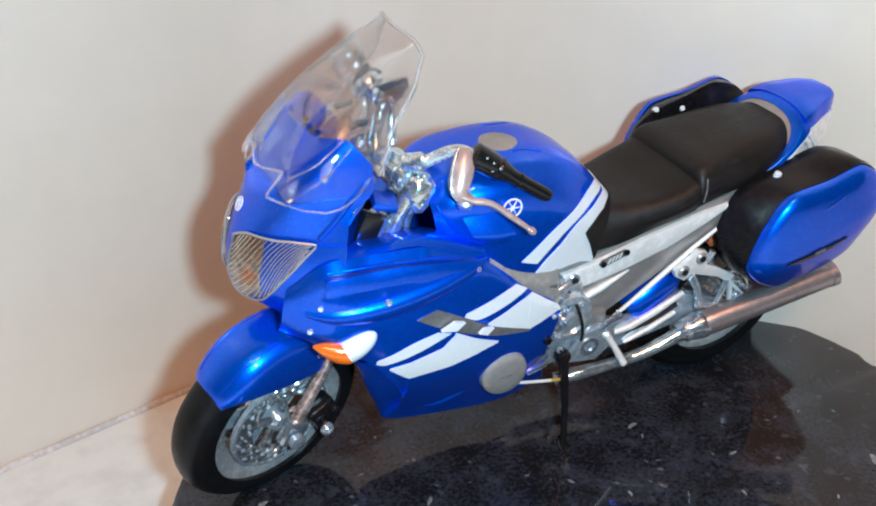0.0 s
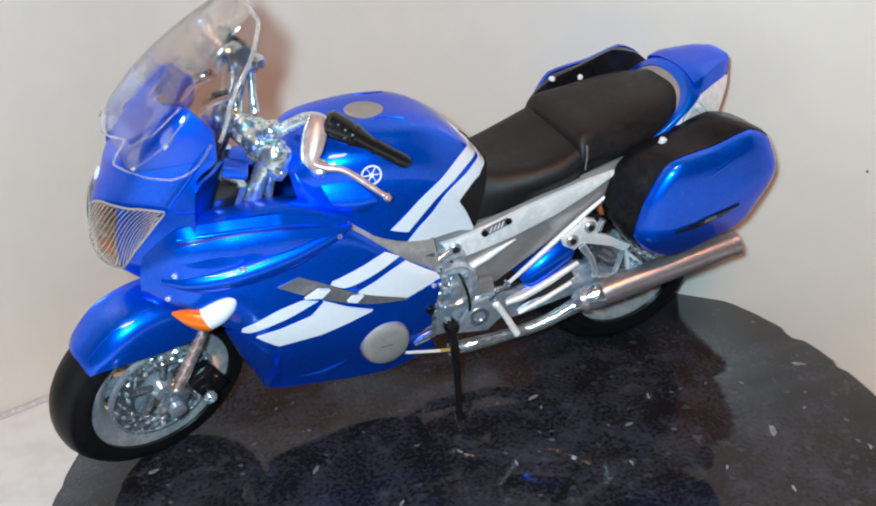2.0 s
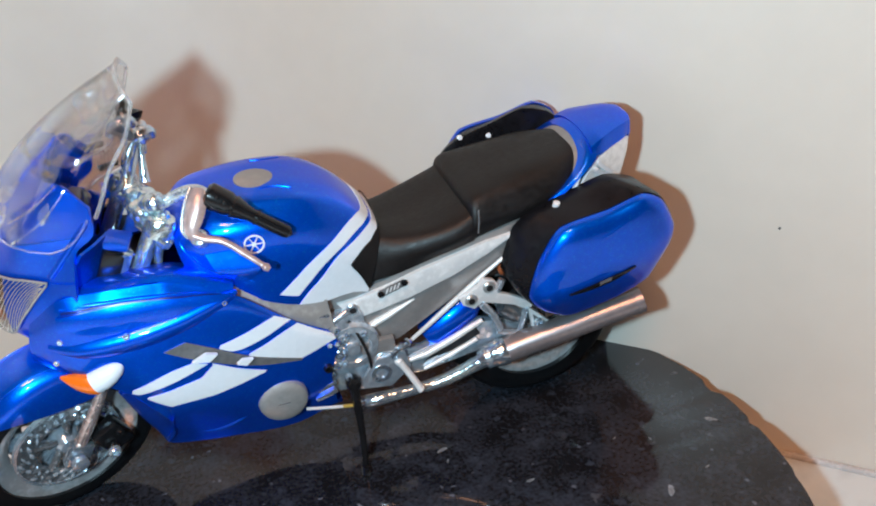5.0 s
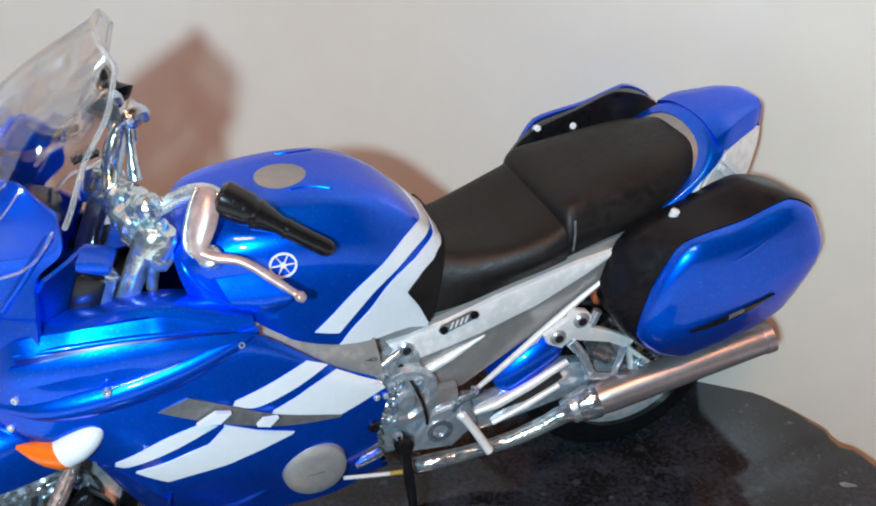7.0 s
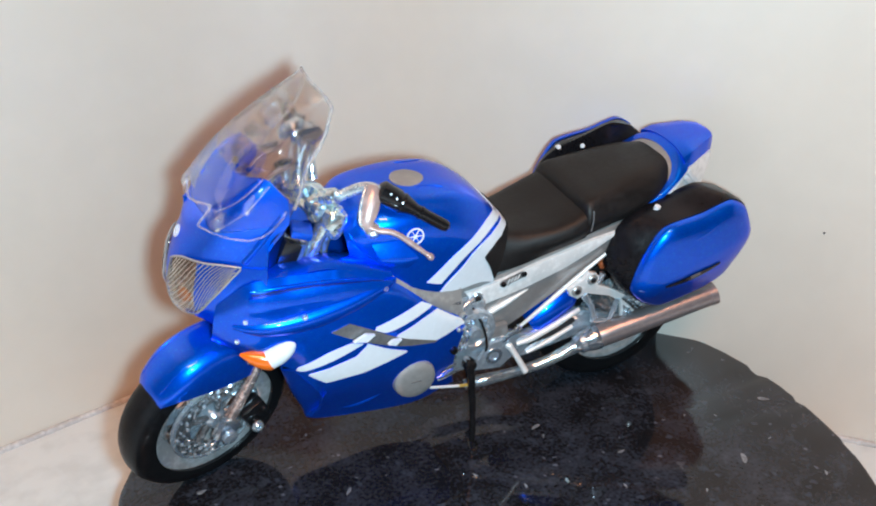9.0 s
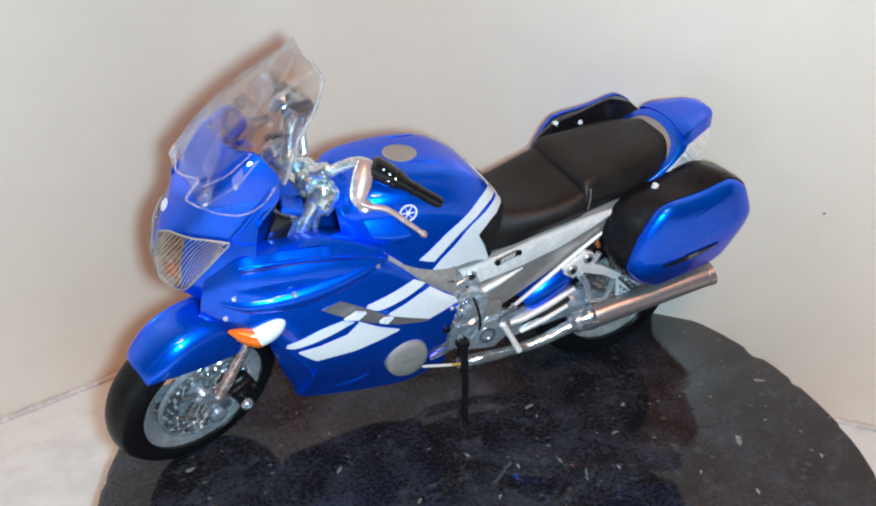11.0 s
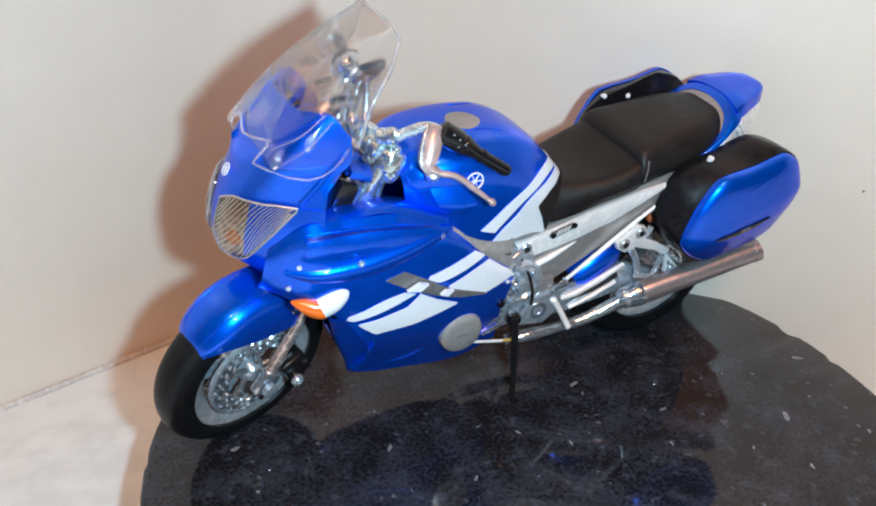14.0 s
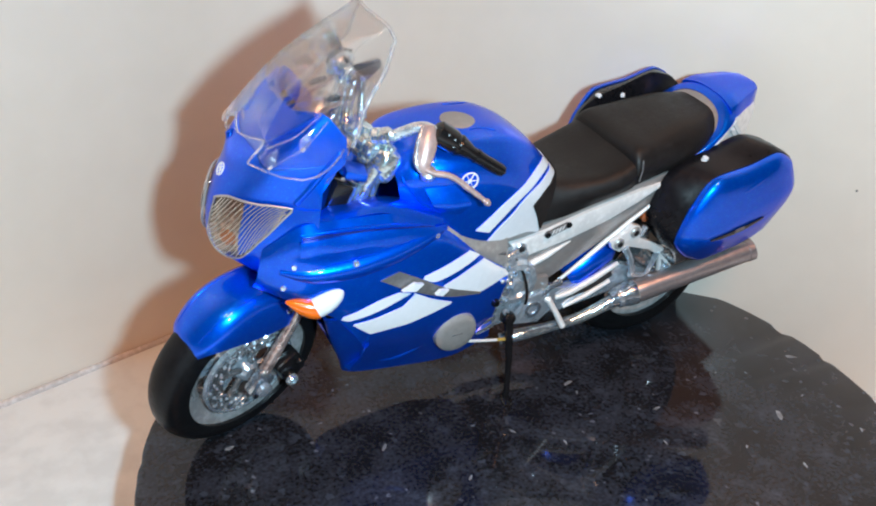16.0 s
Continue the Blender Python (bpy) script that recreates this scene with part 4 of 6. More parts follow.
for s, parent in ((1, sides[0]), (-1, sides[1])):
    crest = tube([(x, y * s, z) for x, y, z in ((0.03, -0.212, 0.742), (0.12, -0.236, 0.733), (0.24, -0.243, 0.738), (0.37, -0.238, 0.757), (0.49, -0.228, 0.787), (0.545, -0.226, 0.805))], [0.008, 0.030, 0.038, 0.036, 0.024, 0.006], 24, 40)
    part("fairing_ridge", crest, BLUE, parent, angle=70)
for s, parent in ((1, sides[0]), (-1, sides[1])):
    part("fairing_screw", bolt((0.236, -0.270 * s, 0.764), (-0.2, -s, 0.35), 0.010, 0.010), CHROME, parent)
for x, z in ((0.024, 0.708), (0.058, 0.775), (0.50, 0.790), (0.765, 0.548), (0.785, 0.545)):
    for s, tree, parent in ((1, SIDE_T, sides[0]), (-1, SIDE_R, sides[1])):
        way = Vector((SEEN.x, SEEN.y * s, SEEN.z))
        hit, nor, _, _ = tree.ray_cast(Vector((x, -0.25 * s, z)) - way * 0.5, way, 1.0)
        if hit is not None:
            if nor.dot(way) > 0:
                nor = -nor
            part("fairing_screw", bolt(hit + nor * 0.001, nor, 0.0085, 0.007), CHROME, parent)

for s, tree, parent in ((1, SIDE_T, sides[0]), (-1, SIDE_R, sides[1])):
    way = Vector((SEEN.x, SEEN.y * s, SEEN.z))
    crest = []
    for x, z in ((0.305, 0.316), (0.394, 0.295), (0.473, 0.312), (0.547, 0.343)):
        hit, nor, _, _ = tree.ray_cast(Vector((x, -0.21 * s, z)) - way * 0.5, way, 1.0)
        if hit is not None:
            crest.append(hit - (nor if nor.dot(way) < 0 else -nor) * 0.010)
    if len(crest) > 2:
        part("fairing_crease", tube(crest, [0.004] + [0.014] * (len(crest) - 2) + [0.004], 20, 30), BLUE, parent, angle=70)

# inner shoulders between fairing and tank, belly pan, radiator
SHOULDER = [
    [(0.09, -0.222, 0.888), (0.14, -0.19, 0.895), (0.20, -0.14, 0.89), (0.24, -0.09, 0.87)],
    [(0.22, -0.218, 0.885), (0.24, -0.19, 0.893), (0.27, -0.15, 0.888), (0.30, -0.10, 0.87)],
    [(0.36, -0.215, 0.875), (0.37, -0.195, 0.888), (0.385, -0.16, 0.885), (0.40, -0.11, 0.865)],
    [(0.535, -0.226, 0.795), (0.54, -0.205, 0.822), (0.54, -0.17, 0.83), (0.53, -0.12, 0.82)],
]
pair("fairing_shoulder", sheet(net(SHOULDER, 24, 14), 0.010), BLUE, "dark blue inner fairing shoulder", angle=60)
BELLY = [
    [(0.262, 0, 0.258), (0.262, -0.09, 0.256), (0.262, -0.135, 0.252), (0.268, -0.163, 0.254)],
    [(0.45, 0, 0.205), (0.45, -0.09, 0.205), (0.45, -0.14, 0.205), (0.45, -0.17, 0.226)],
    [(0.65, 0, 0.19), (0.65, -0.09, 0.19), (0.65, -0.135, 0.19), (0.65, -0.165, 0.207)],
    [(0.82, 0, 0.215), (0.82, -0.08, 0.215), (0.82, -0.13, 0.22), (0.80, -0.155, 0.245)],
]
part("belly_pan", sheet(net(both(BELLY), 20, 24), 0.010), BLUE, moto, "blue belly pan", angle=60)
rad = block((0.27, -0.185, 0.32), (0.33, 0.185, 0.84), 0.01)
part("radiator", rad, DARK, moto, "black radiator behind the front wheel")
# the fairing's front edge turns inwards below the signal
SCOOP = [
    [(0.198, -0.245, 0.548), (0.166, -0.208, 0.532), (0.190, -0.14, 0.53)],
    [(0.272, -0.246, 0.44), (0.202, -0.186, 0.41), (0.225, -0.12, 0.41)],
    [(0.297, -0.212, 0.352), (0.236, -0.168, 0.32), (0.25, -0.11, 0.33)],
    [(0.268, -0.163, 0.254), (0.252, -0.145, 0.254), (0.262, -0.09, 0.26)],
]
pair("fairing_scoop", sheet(net(SCOOP, 20, 14), 0.008), BLUE, "blue fairing edge turned inwards")
pair("vent_duct", sheet(net([[(0.52, -0.203, 0.765), (0.53, -0.20, 0.782), (0.54, -0.192, 0.80)], [(0.585, -0.203, 0.715), (0.593, -0.20, 0.742), (0.60, -0.189, 0.768)], [(0.655, -0.200, 0.65), (0.657, -0.198, 0.686), (0.66, -0.187, 0.722)], [(0.738, -0.192, 0.595), (0.734, -0.192, 0.638), (0.73, -0.183, 0.68)], [(0.82, -0.184, 0.53), (0.81, -0.186, 0.60), (0.80, -0.180, 0.677)]], 24, 10), 0.010), DUCT, "brownish grey air duct panel")

# fuel tank
TANK_AHEAD = [
    [(0.395, 0, 0.975), (0.40, -0.06, 0.975), (0.405, -0.11, 0.96), (0.41, -0.145, 0.925), (0.42, -0.15, 0.87)],
    [(0.46, 0, 1.018), (0.46, -0.07, 1.018), (0.46, -0.125, 1.004), (0.465, -0.175, 0.95), (0.475, -0.178, 0.85)],
    [(0.56, 0, 1.036), (0.56, -0.08, 1.035), (0.56, -0.14, 1.018), (0.565, -0.198, 0.955), (0.575, -0.195, 0.76)],
    [(0.68, 0, 1.042), (0.68, -0.085, 1.040), (0.68, -0.150, 1.016), (0.68, -0.203, 0.935), (0.685, -0.195, 0.70)],
]
TANK_BEHIND = [
    [(0.79, 0, 1.026), (0.79, -0.090, 1.022), (0.79, -0.150, 0.995), (0.79, -0.193, 0.89), (0.79, -0.178, 0.672)],
    [(0.89, 0, 0.972), (0.89, -0.085, 0.966), (0.89, -0.136, 0.938), (0.885, -0.168, 0.832), (0.88, -0.16, 0.67)],
    [(0.992, 0, 0.862), (0.992, -0.07, 0.859), (0.988, -0.115, 0.843), (0.967, -0.146, 0.766), (0.935, -0.15, 0.652)],
]
TANK = TANK_AHEAD + TANK_BEHIND
tank = sheet(net(both(TANK), 90, 120), 0.010)
TANK_T = tree_of(sheet(net(both(TANK), 44, 60)))
tank_ob = part("fuel_tank", tank, BLUE, moto, "glossy blue fuel tank with white stripes", angle=60)


TANK_G = net(both(TANK), 121, 161)


def on_tank(u, v):
    """A place on the tank's skin, u from front to rear, v from side to side."""
    a, b = min(u, 0.9999) * 120, min(v, 0.9999) * 160
    i, j = int(a), int(b)
    lo = TANK_G[i][j].lerp(TANK_G[i + 1][j], a - i)
    return lo.lerp(TANK_G[i][j + 1].lerp(TANK_G[i + 1][j + 1], a - i), b - j)


def tank_band(name, table, label="", mat=None, lift=0.0028):
    """A printed band that runs up one side, round the tank's rear and down the other; table: (how far down the side, its front edge, its rear edge)."""
    grid = []
    half = spline(table, 61) if mat is None else line(table, 61)
    for side, (w, front, rear) in [(-1, r) for r in half] + [(1, r) for r in reversed(half)]:
        s = side * max(w, 0.0)
        row = []
        for j in range(7):
            u, v = front + (rear - front) * j / 6, 0.5 + s / 2
            p = on_tank(u, v)
            n = (on_tank(u + 0.004, v) - on_tank(u - 0.004, v)).cross(on_tank(u, min(v + 0.004, 1)) - on_tank(u, max(v - 0.004, 0)))
            n = n.normalized()
            if n.dot(p - Vector((p.x - 0.1, 0, 0.75))) < 0:
                n = -n
            row.append(p + n * lift)
        grid.append(row)
    return part(name, sheet(grid, 0.0035), mat or WHITE, tank_ob, label)


tank_band("white_stripe", [(0.965, 0.470, 0.552), (0.87, 0.592, 0.664), (0.74, 0.738, 0.802), (0.56, 0.852, 0.909), (0.40, 0.905, 0.948), (0.20, 0.935, 0.968), (0.0, 0.945, 0.972)])
tank_band("white_panel", [(1.0, 0.55, 0.999), (0.956, 0.60, 0.999), (0.90, 0.675, 0.999), (0.84, 0.735, 0.999), (0.74, 0.830, 0.999), (0.636, 0.900, 0.999), (0.47, 0.958, 0.999), (0.2, 0.983, 0.999), (0.0, 0.987, 0.999)])
tank_band("seat_cheek", [(0.965, 0.985, 0.9995), (0.90, 0.91, 0.9995), (0.845, 0.833, 0.9995), (0.77, 0.885, 0.9995), (0.636, 0.958, 0.9995), (0.50, 0.990, 0.9995), (0.0, 0.9985, 0.9995)], "black seat edge round the rear of the tank", SEATM, 0.009)
emblem(TANK_T, (0.617, -0.20, 0.931), SEEN, 0.029, WHITE, tank_ob)
part("filler_cap", lathe([(0.0001, 0), (0.053, 0), (0.057, 0.006), (0.057, 0.012), (0.048, 0.016), (0.0001, 0.017)], (0.656, -0.026, 1.030), (0.04, -0.03, 1), 40), SILVER, tank_ob, "round silver filler cap")
part("cap_ring", lathe([(0.057, 0), (0.066, 0), (0.066, 0.005), (0.057, 0.005)], (0.656, -0.026, 1.032), (0.04, -0.03, 1), 40, closed=True), BLUE, tank_ob)
pair("tank_knee_pad", sheet(net([[(0.480, -0.186, 0.918), (0.525, -0.196, 0.923), (0.566, -0.203, 0.925)], [(0.490, -0.200, 0.893), (0.545, -0.211, 0.895), (0.598, -0.218, 0.893)], [(0.502, -0.211, 0.868), (0.560, -0.224, 0.862), (0.620, -0.230, 0.862)], [(0.532, -0.214, 0.846), (0.562, -0.220, 0.836), (0.588, -0.220, 0.830)]], 16, 12), 0.014), BLUE, "raised blue knee panel", angle=50)

for pts in ([(0.660, -0.092, 1.038), (0.690, -0.088, 1.039), (0.720, -0.092, 1.036), (0.752, -0.102, 1.028)], [(0.425, -0.140, 0.945), (0.440, -0.166, 0.908), (0.462, -0.178, 0.880), (0.494, -0.184, 0.855), (0.530, -0.190, 0.830)]):
    for s in (1, -1):
        ridge = []
        for q in spline(pts, 30):
            hit, nor, _, _ = TANK_T.find_nearest(Vector((q.x, q.y * s, q.z)))
            ridge.append(hit)
        part("tank_crease", tube(ridge, [0.001] + [0.0032] * 28 + [0.001], 8), BLUE, tank_ob)

# seats
SEAT = [
    [(0.965, 0, 0.835), (0.965, -0.07, 0.835), (0.96, -0.115, 0.818), (0.95, -0.14, 0.76), (0.945, -0.145, 0.68)],
    [(1.04, 0, 0.818), (1.04, -0.08, 0.82), (1.04, -0.135, 0.812), (1.03, -0.165, 0.77), (1.03, -0.16, 0.70)],
    [(1.14, 0, 0.828), (1.14, -0.10, 0.83), (1.14, -0.165, 0.825), (1.14, -0.19, 0.785), (1.14, -0.17, 0.735)],
    [(1.22, 0, 0.858), (1.22, -0.11, 0.86), (1.22, -0.175, 0.848), (1.22, -0.20, 0.81), (1.22, -0.18, 0.76)],
    [(1.275, 0, 0.885), (1.275, -0.11, 0.885), (1.275, -0.175, 0.87), (1.275, -0.195, 0.83), (1.275, -0.18, 0.775)],
]
part("rider_seat", sheet(net(both(SEAT), 30, 44), 0.012), SEATM, moto, "matt black rider seat", angle=60)
PILLION = [
    [(1.255, 0, 0.85), (1.255, -0.11, 0.85), (1.26, -0.17, 0.845), (1.265, -0.192, 0.82), (1.27, -0.18, 0.78)],
    [(1.272, 0, 0.912), (1.272, -0.11, 0.912), (1.277, -0.168, 0.902), (1.282, -0.198, 0.85), (1.285, -0.185, 0.79)],
    [(1.36, 0, 0.938), (1.36, -0.11, 0.936), (1.365, -0.165, 0.918), (1.37, -0.192, 0.86), (1.37, -0.18, 0.81)],
    [(1.48, 0, 0.962), (1.48, -0.11, 0.958), (1.485, -0.16, 0.93), (1.485, -0.185, 0.875), (1.48, -0.175, 0.83)],
    [(1.57, 0, 0.972), (1.57, -0.10, 0.968), (1.57, -0.148, 0.942), (1.57, -0.168, 0.895), (1.565, -0.16, 0.85)],
    [(1.662, 0, 0.980), (1.656, -0.07, 0.975), (1.636, -0.12, 0.949), (1.616, -0.148, 0.91), (1.605, -0.150, 0.86)],
]
part("pillion_seat", sheet(net(both(PILLION), 34, 44), 0.012), SEATM, moto, "matt black pillion seat", angle=60)
part("seat_welt", tube([(1.286, -0.190, 0.885), (1.284, -0.199, 0.855), (1.282, -0.198, 0.81)], 0.003, 8), GREY, moto)
part("seat_base", block((1.0, -0.14, 0.64), (1.58, 0.14, 0.775), 0.03), BLACK, moto)

# silver frame panels with bolts and a dark name plate
def tuck(bm):
    """Sets the front of a frame piece further in; the rear flares outwards."""
    for v in bm.verts:
        f = min(1.0, max(0.0, 1 - (v.co.x - 0.86) / 0.58))
        v.co += Vector((0.018 * f, (0.045 if v.co.y < 0 else -0.045) * f, -0.027 * f))
    return bm


def long_plate(outline, y0, y1, bevel):
    """A plate cut across, so that it can bend along its length."""
    bm = plate(outline, y0, y1, bevel)
    bmesh.ops.triangulate(bm, faces=[f for f in bm.faces if len(f.verts) > 4])
    for k in range(9):
        bmesh.ops.bisect_plane(bm, geom=bm.verts[:] + bm.edges[:] + bm.faces[:], plane_co=(0.82 + 0.07 * k, 0, 0), plane_no=(1, 0, 0))
    return tuck(bm)


panel = long_plate([(0.70, 0.675), (0.83, 0.605), (0.86, 0.55), (0.90, 0.445), (1.01, 0.455), (1.34, 0.650), (1.43, 0.728), (1.462, 0.820), (1.31, 0.790), (1.19, 0.760), (0.93, 0.685), (0.80, 0.675)], -0.180, -0.12, 0.012)
frames = pair("frame_panel", panel, SILVER, "brushed silver frame panel")
# the tilted rail's highlight is put into its paler silver
band = long_plate([(0.818, 0.650), (0.845, 0.610), (0.870, 0.580), (0.97, 0.600), (1.06, 0.622), (1.20, 0.668), (1.32, 0.725), (1.425, 0.785), (1.31, 0.768), (1.19, 0.740), (1.096, 0.716), (0.975, 0.678), (0.872, 0.656)], -0.194, -0.17, 0.006)
pair("frame_rail", band, BRIGHT, "silver frame rail with its highlight painted paler")
for s, f in zip((-1, 1), frames):
    part("frame_rib", tuck(tube([(0.905, 0.184 * s, 0.532), (0.98, 0.186 * s, 0.566), (1.07, 0.180 * s, 0.602)], [0.012, 0.011, 0.003], 10)), BRIGHT, f)
    part("frame_rib", tuck(tube([(1.03, 0.190 * s, 0.435), (1.12, 0.191 * s, 0.505), (1.2, 0.192 * s, 0.57), (1.29, 0.191 * s, 0.64), (1.375, 0.190 * s, 0.70)], [0.006, 0.008, 0.009, 0.008, 0.006], 10)), BRIGHT, f)
    part("frame_bolt", tuck(bolt((0.862, 0.194 * s, 0.625), (0, s, 0), 0.022, 0.010)), CHROME, f)
    # dark disc on the bolt for the shade in its socket
    part("frame_bolt_shade", tuck(lathe([(0.0001, 0), (0.011, 0), (0.011, 0.003), (0.0001, 0.003)], (0.862, 0.203 * s, 0.625), (0, s, 0), 10)), DARK, f)
    part("name_plate", tuck(plate([(0.945, 0.658), (0.952, 0.672), (1.03, 0.697), (1.045, 0.69), (1.04, 0.676), (0.96, 0.65)], 0.194 * s, 0.202 * s, 0.002)), GREY, f, "small grey name plate with a black screw at each end")
    for x, z in ((0.956, 0.662), (1.034, 0.688)):
        part("plate_screw", tuck(lathe([(0.0001, 0), (0.011, 0), (0.010, 0.005), (0.0001, 0.006)], (x, 0.202 * s, z), (0, s, 0), 12)), BLACK, f)
    for k in range(4):
        x, z = 0.974 + 0.0125 * k, 0.660 + 0.0038 * k
        part("plate_print", tuck(plate([(x - 0.003, z), (x + 0.003, z + 0.018), (x + 0.0085, z + 0.020), (x + 0.0025, z + 0.002)], 0.2015 * s, 0.2035 * s, 0)), BRIGHT, f)

# engine
eng = block((0.42, -0.16, 0.28), (0.92, 0.16, 0.60), 0.03)
part("engine_block", eng, CAST, moto, "silver cast engine block")
for s in (-1, 1):
    part("gear_housing", lathe([(0.0001, 0), (0.085, 0), (0.09, 0.02), (0.082, 0.035), (0.06, 0.038), (0.052, 0.028), (0.025, 0.028), (0.02, 0.05), (0.0001, 0.05)], (0.865, 0.145 * s, 0.47), (0, s, 0), 30), CAST, moto, "round silver gear housing")
    part("gear_housing", lathe([(0.0001, 0), (0.06, 0), (0.062, 0.02), (0.05, 0.03), (0.03, 0.025), (0.0001, 0.03)], (0.97, 0.15 * s, 0.37), (0, s, 0), 24), CAST, moto)
    part("clutch_cover", lathe([(0.0001, 0), (0.078, 0), (0.078, 0.012), (0.074, 0.024), (0.064, 0.030), (0.040, 0.033), (0.0001, 0.034)], (0.622, 0.206 * s, 0.367), (0, s, 0), 44), SATIN, moto, "round silver clutch cover")
    part("cover_bar", block((0.602, 0.237 * s - 0.004, 0.364), (0.642, 0.237 * s + 0.004, 0.369), 0.002), GREY, moto)
    hose = tube([(0.858, 0.150 * s, 0.572), (0.880, 0.178 * s, 0.528), (0.902, 0.190 * s, 0.465), (0.914, 0.188 * s, 0.405), (0.918, 0.175 * s, 0.36)], 0.0048, 10, 24)
    part("cable", hose, BLACK, moto, "black cable")
    for k in range(5):
        z = 0.30 + 0.034 * k
        part("cooling_fin", block((0.725, 0.158 * s - 0.03, z), (0.80, 0.158 * s + 0.03, z + 0.018), 0.005, (0, -18, 0)), CRINKLE, moto)
    part("engine_bolt", bolt((0.775, 0.195 * s, 0.435), (0, s, 0), 0.015, 0.02), BLACK, moto)
    part("case_cover", plate([(0.785, 0.60), (0.84, 0.60), (0.865, 0.55), (0.885, 0.46), (0.87, 0.395), (0.80, 0.39), (0.785, 0.44), (0.80, 0.50)], 0.155 * s, 0.178 * s, 0.010), CAST, moto, "cast engine side cover")
    for x, z, r in ((0.82, 0.452, 0.024), (0.833, 0.50, 0.020), (0.804, 0.42, 0.018), (0.815, 0.555, 0.016), (0.85, 0.525, 0.012)):
        part("cover_boss", lathe([(0.0001, 0), (r, 0), (r, 0.008), (r * 0.7, 0.014), (r * 0.55, 0.010), (r * 0.3, 0.010), (r * 0.2, 0.016), (0.0001, 0.016)], (x, 0.175 * s, z), (0.1 * s, s, 0.1), 16), CRINKLE, moto)
    part("gear_ring", lathe([(0.020, 0), (0.034, 0), (0.034, 0.012), (0.020, 0.012)], (0.947, 0.178 * s, 0.347), (0, s, 0), 22, closed=True), CRINKLE, moto)
    part("cover_edge", tube([(0.735, 0.178 * s, 0.605), (0.755, 0.18 * s, 0.622), (0.80, 0.18 * s, 0.618)], 0.009, 8, 14), CRINKLE, moto)
    part("panel_hook", tube([(0.985, 0.182 * s, 0.40), (1.005, 0.188 * s, 0.432), (1.045, 0.188 * s, 0.44), (1.035, 0.186 * s, 0.462)], [0.008, 0.010, 0.009, 0.005], 8, 16), CRINKLE, moto)
    part("panel_foot", plate([(0.885, 0.475), (1.0, 0.47), (1.01, 0.395), (0.90, 0.385)], 0.15 * s, 0.176 * s, 0.008), SILVER, moto, "grey foot of the frame panel")
    part("shift_lever", tube([(0.690, 0.205 * s, 0.292), (0.75, 0.204 * s, 0.276), (0.808, 0.203 * s, 0.262)], 0.0055, 10), BRIGHT, moto, "pale lever rod")
    part("lever_end", tube([(0.806, 0.203 * s, 0.2625), (0.862, 0.202 * s, 0.251)], 0.0062, 10), YELLOW, moto, "brass-coloured lever end")
    part("engine_mount", tube([(0.86, 0.16 * s, 0.60), (0.80, 0.175 * s, 0.58), (0.775, 0.18 * s, 0.55)], [0.013, 0.012, 0.010], 10), CHROME, moto)
    for x, z, r in ((0.83, 0.42, 0.014), (0.90, 0.52, 0.013), (0.835, 0.52, 0.012), (0.93, 0.33, 0.013), (0.84, 0.36, 0.012), (1.0, 0.40, 0.011)):
        part("engine_bolt", bolt((x, 0.178 * s, z), (0, s, 0), r, 0.012), CAST, moto)
    part("lower_bracket", plate([(0.86, 0.30), (0.93, 0.40), (1.03, 0.42), (1.05, 0.34), (0.98, 0.28)], 0.165 * s, 0.185 * s, 0.006), CAST, moto, "silver footrest bracket")
    peg = tube([(0.99, 0.16 * s, 0.385), (1.012, 0.19 * s, 0.372)], 0.013, 10)
    tube([(1.008, 0.182 * s, 0.378), (1.038, 0.200 * s, 0.325), (1.070, 0.216 * s, 0.262)], [0.014, 0.013, 0.015], 12, bm=peg, flat=0.8)
    part("footrest", peg, BRIGHT, moto, "short silver footrest")

# side stand on the left, pressed to the stone
leg = tube([(0.85, -0.185, 0.345), (0.852, -0.20, 0.30), (0.856, -0.225, 0.17), (0.855, -0.243, 0.05), (0.85, -0.25, 0.013)], [0.018, 0.016, 0.012, 0.011, 0.011], 14)
tube([(0.855, -0.235, 0.014), (0.85, -0.265, 0.012), (0.84, -0.29, 0.012)], [0.014, 0.020, 0.012], 10, bm=leg, flat=0.6)
lathe([(0.0001, -0.03), (0.018, -0.03), (0.025, -0.02), (0.026, 0.0), (0.021, 0.012), (0.0001, 0.016)], (0.852, -0.19, 0.335), (0, -1, 0.2), 18, leg)
part("side_stand", leg, BLACK, moto, "black side stand leg")

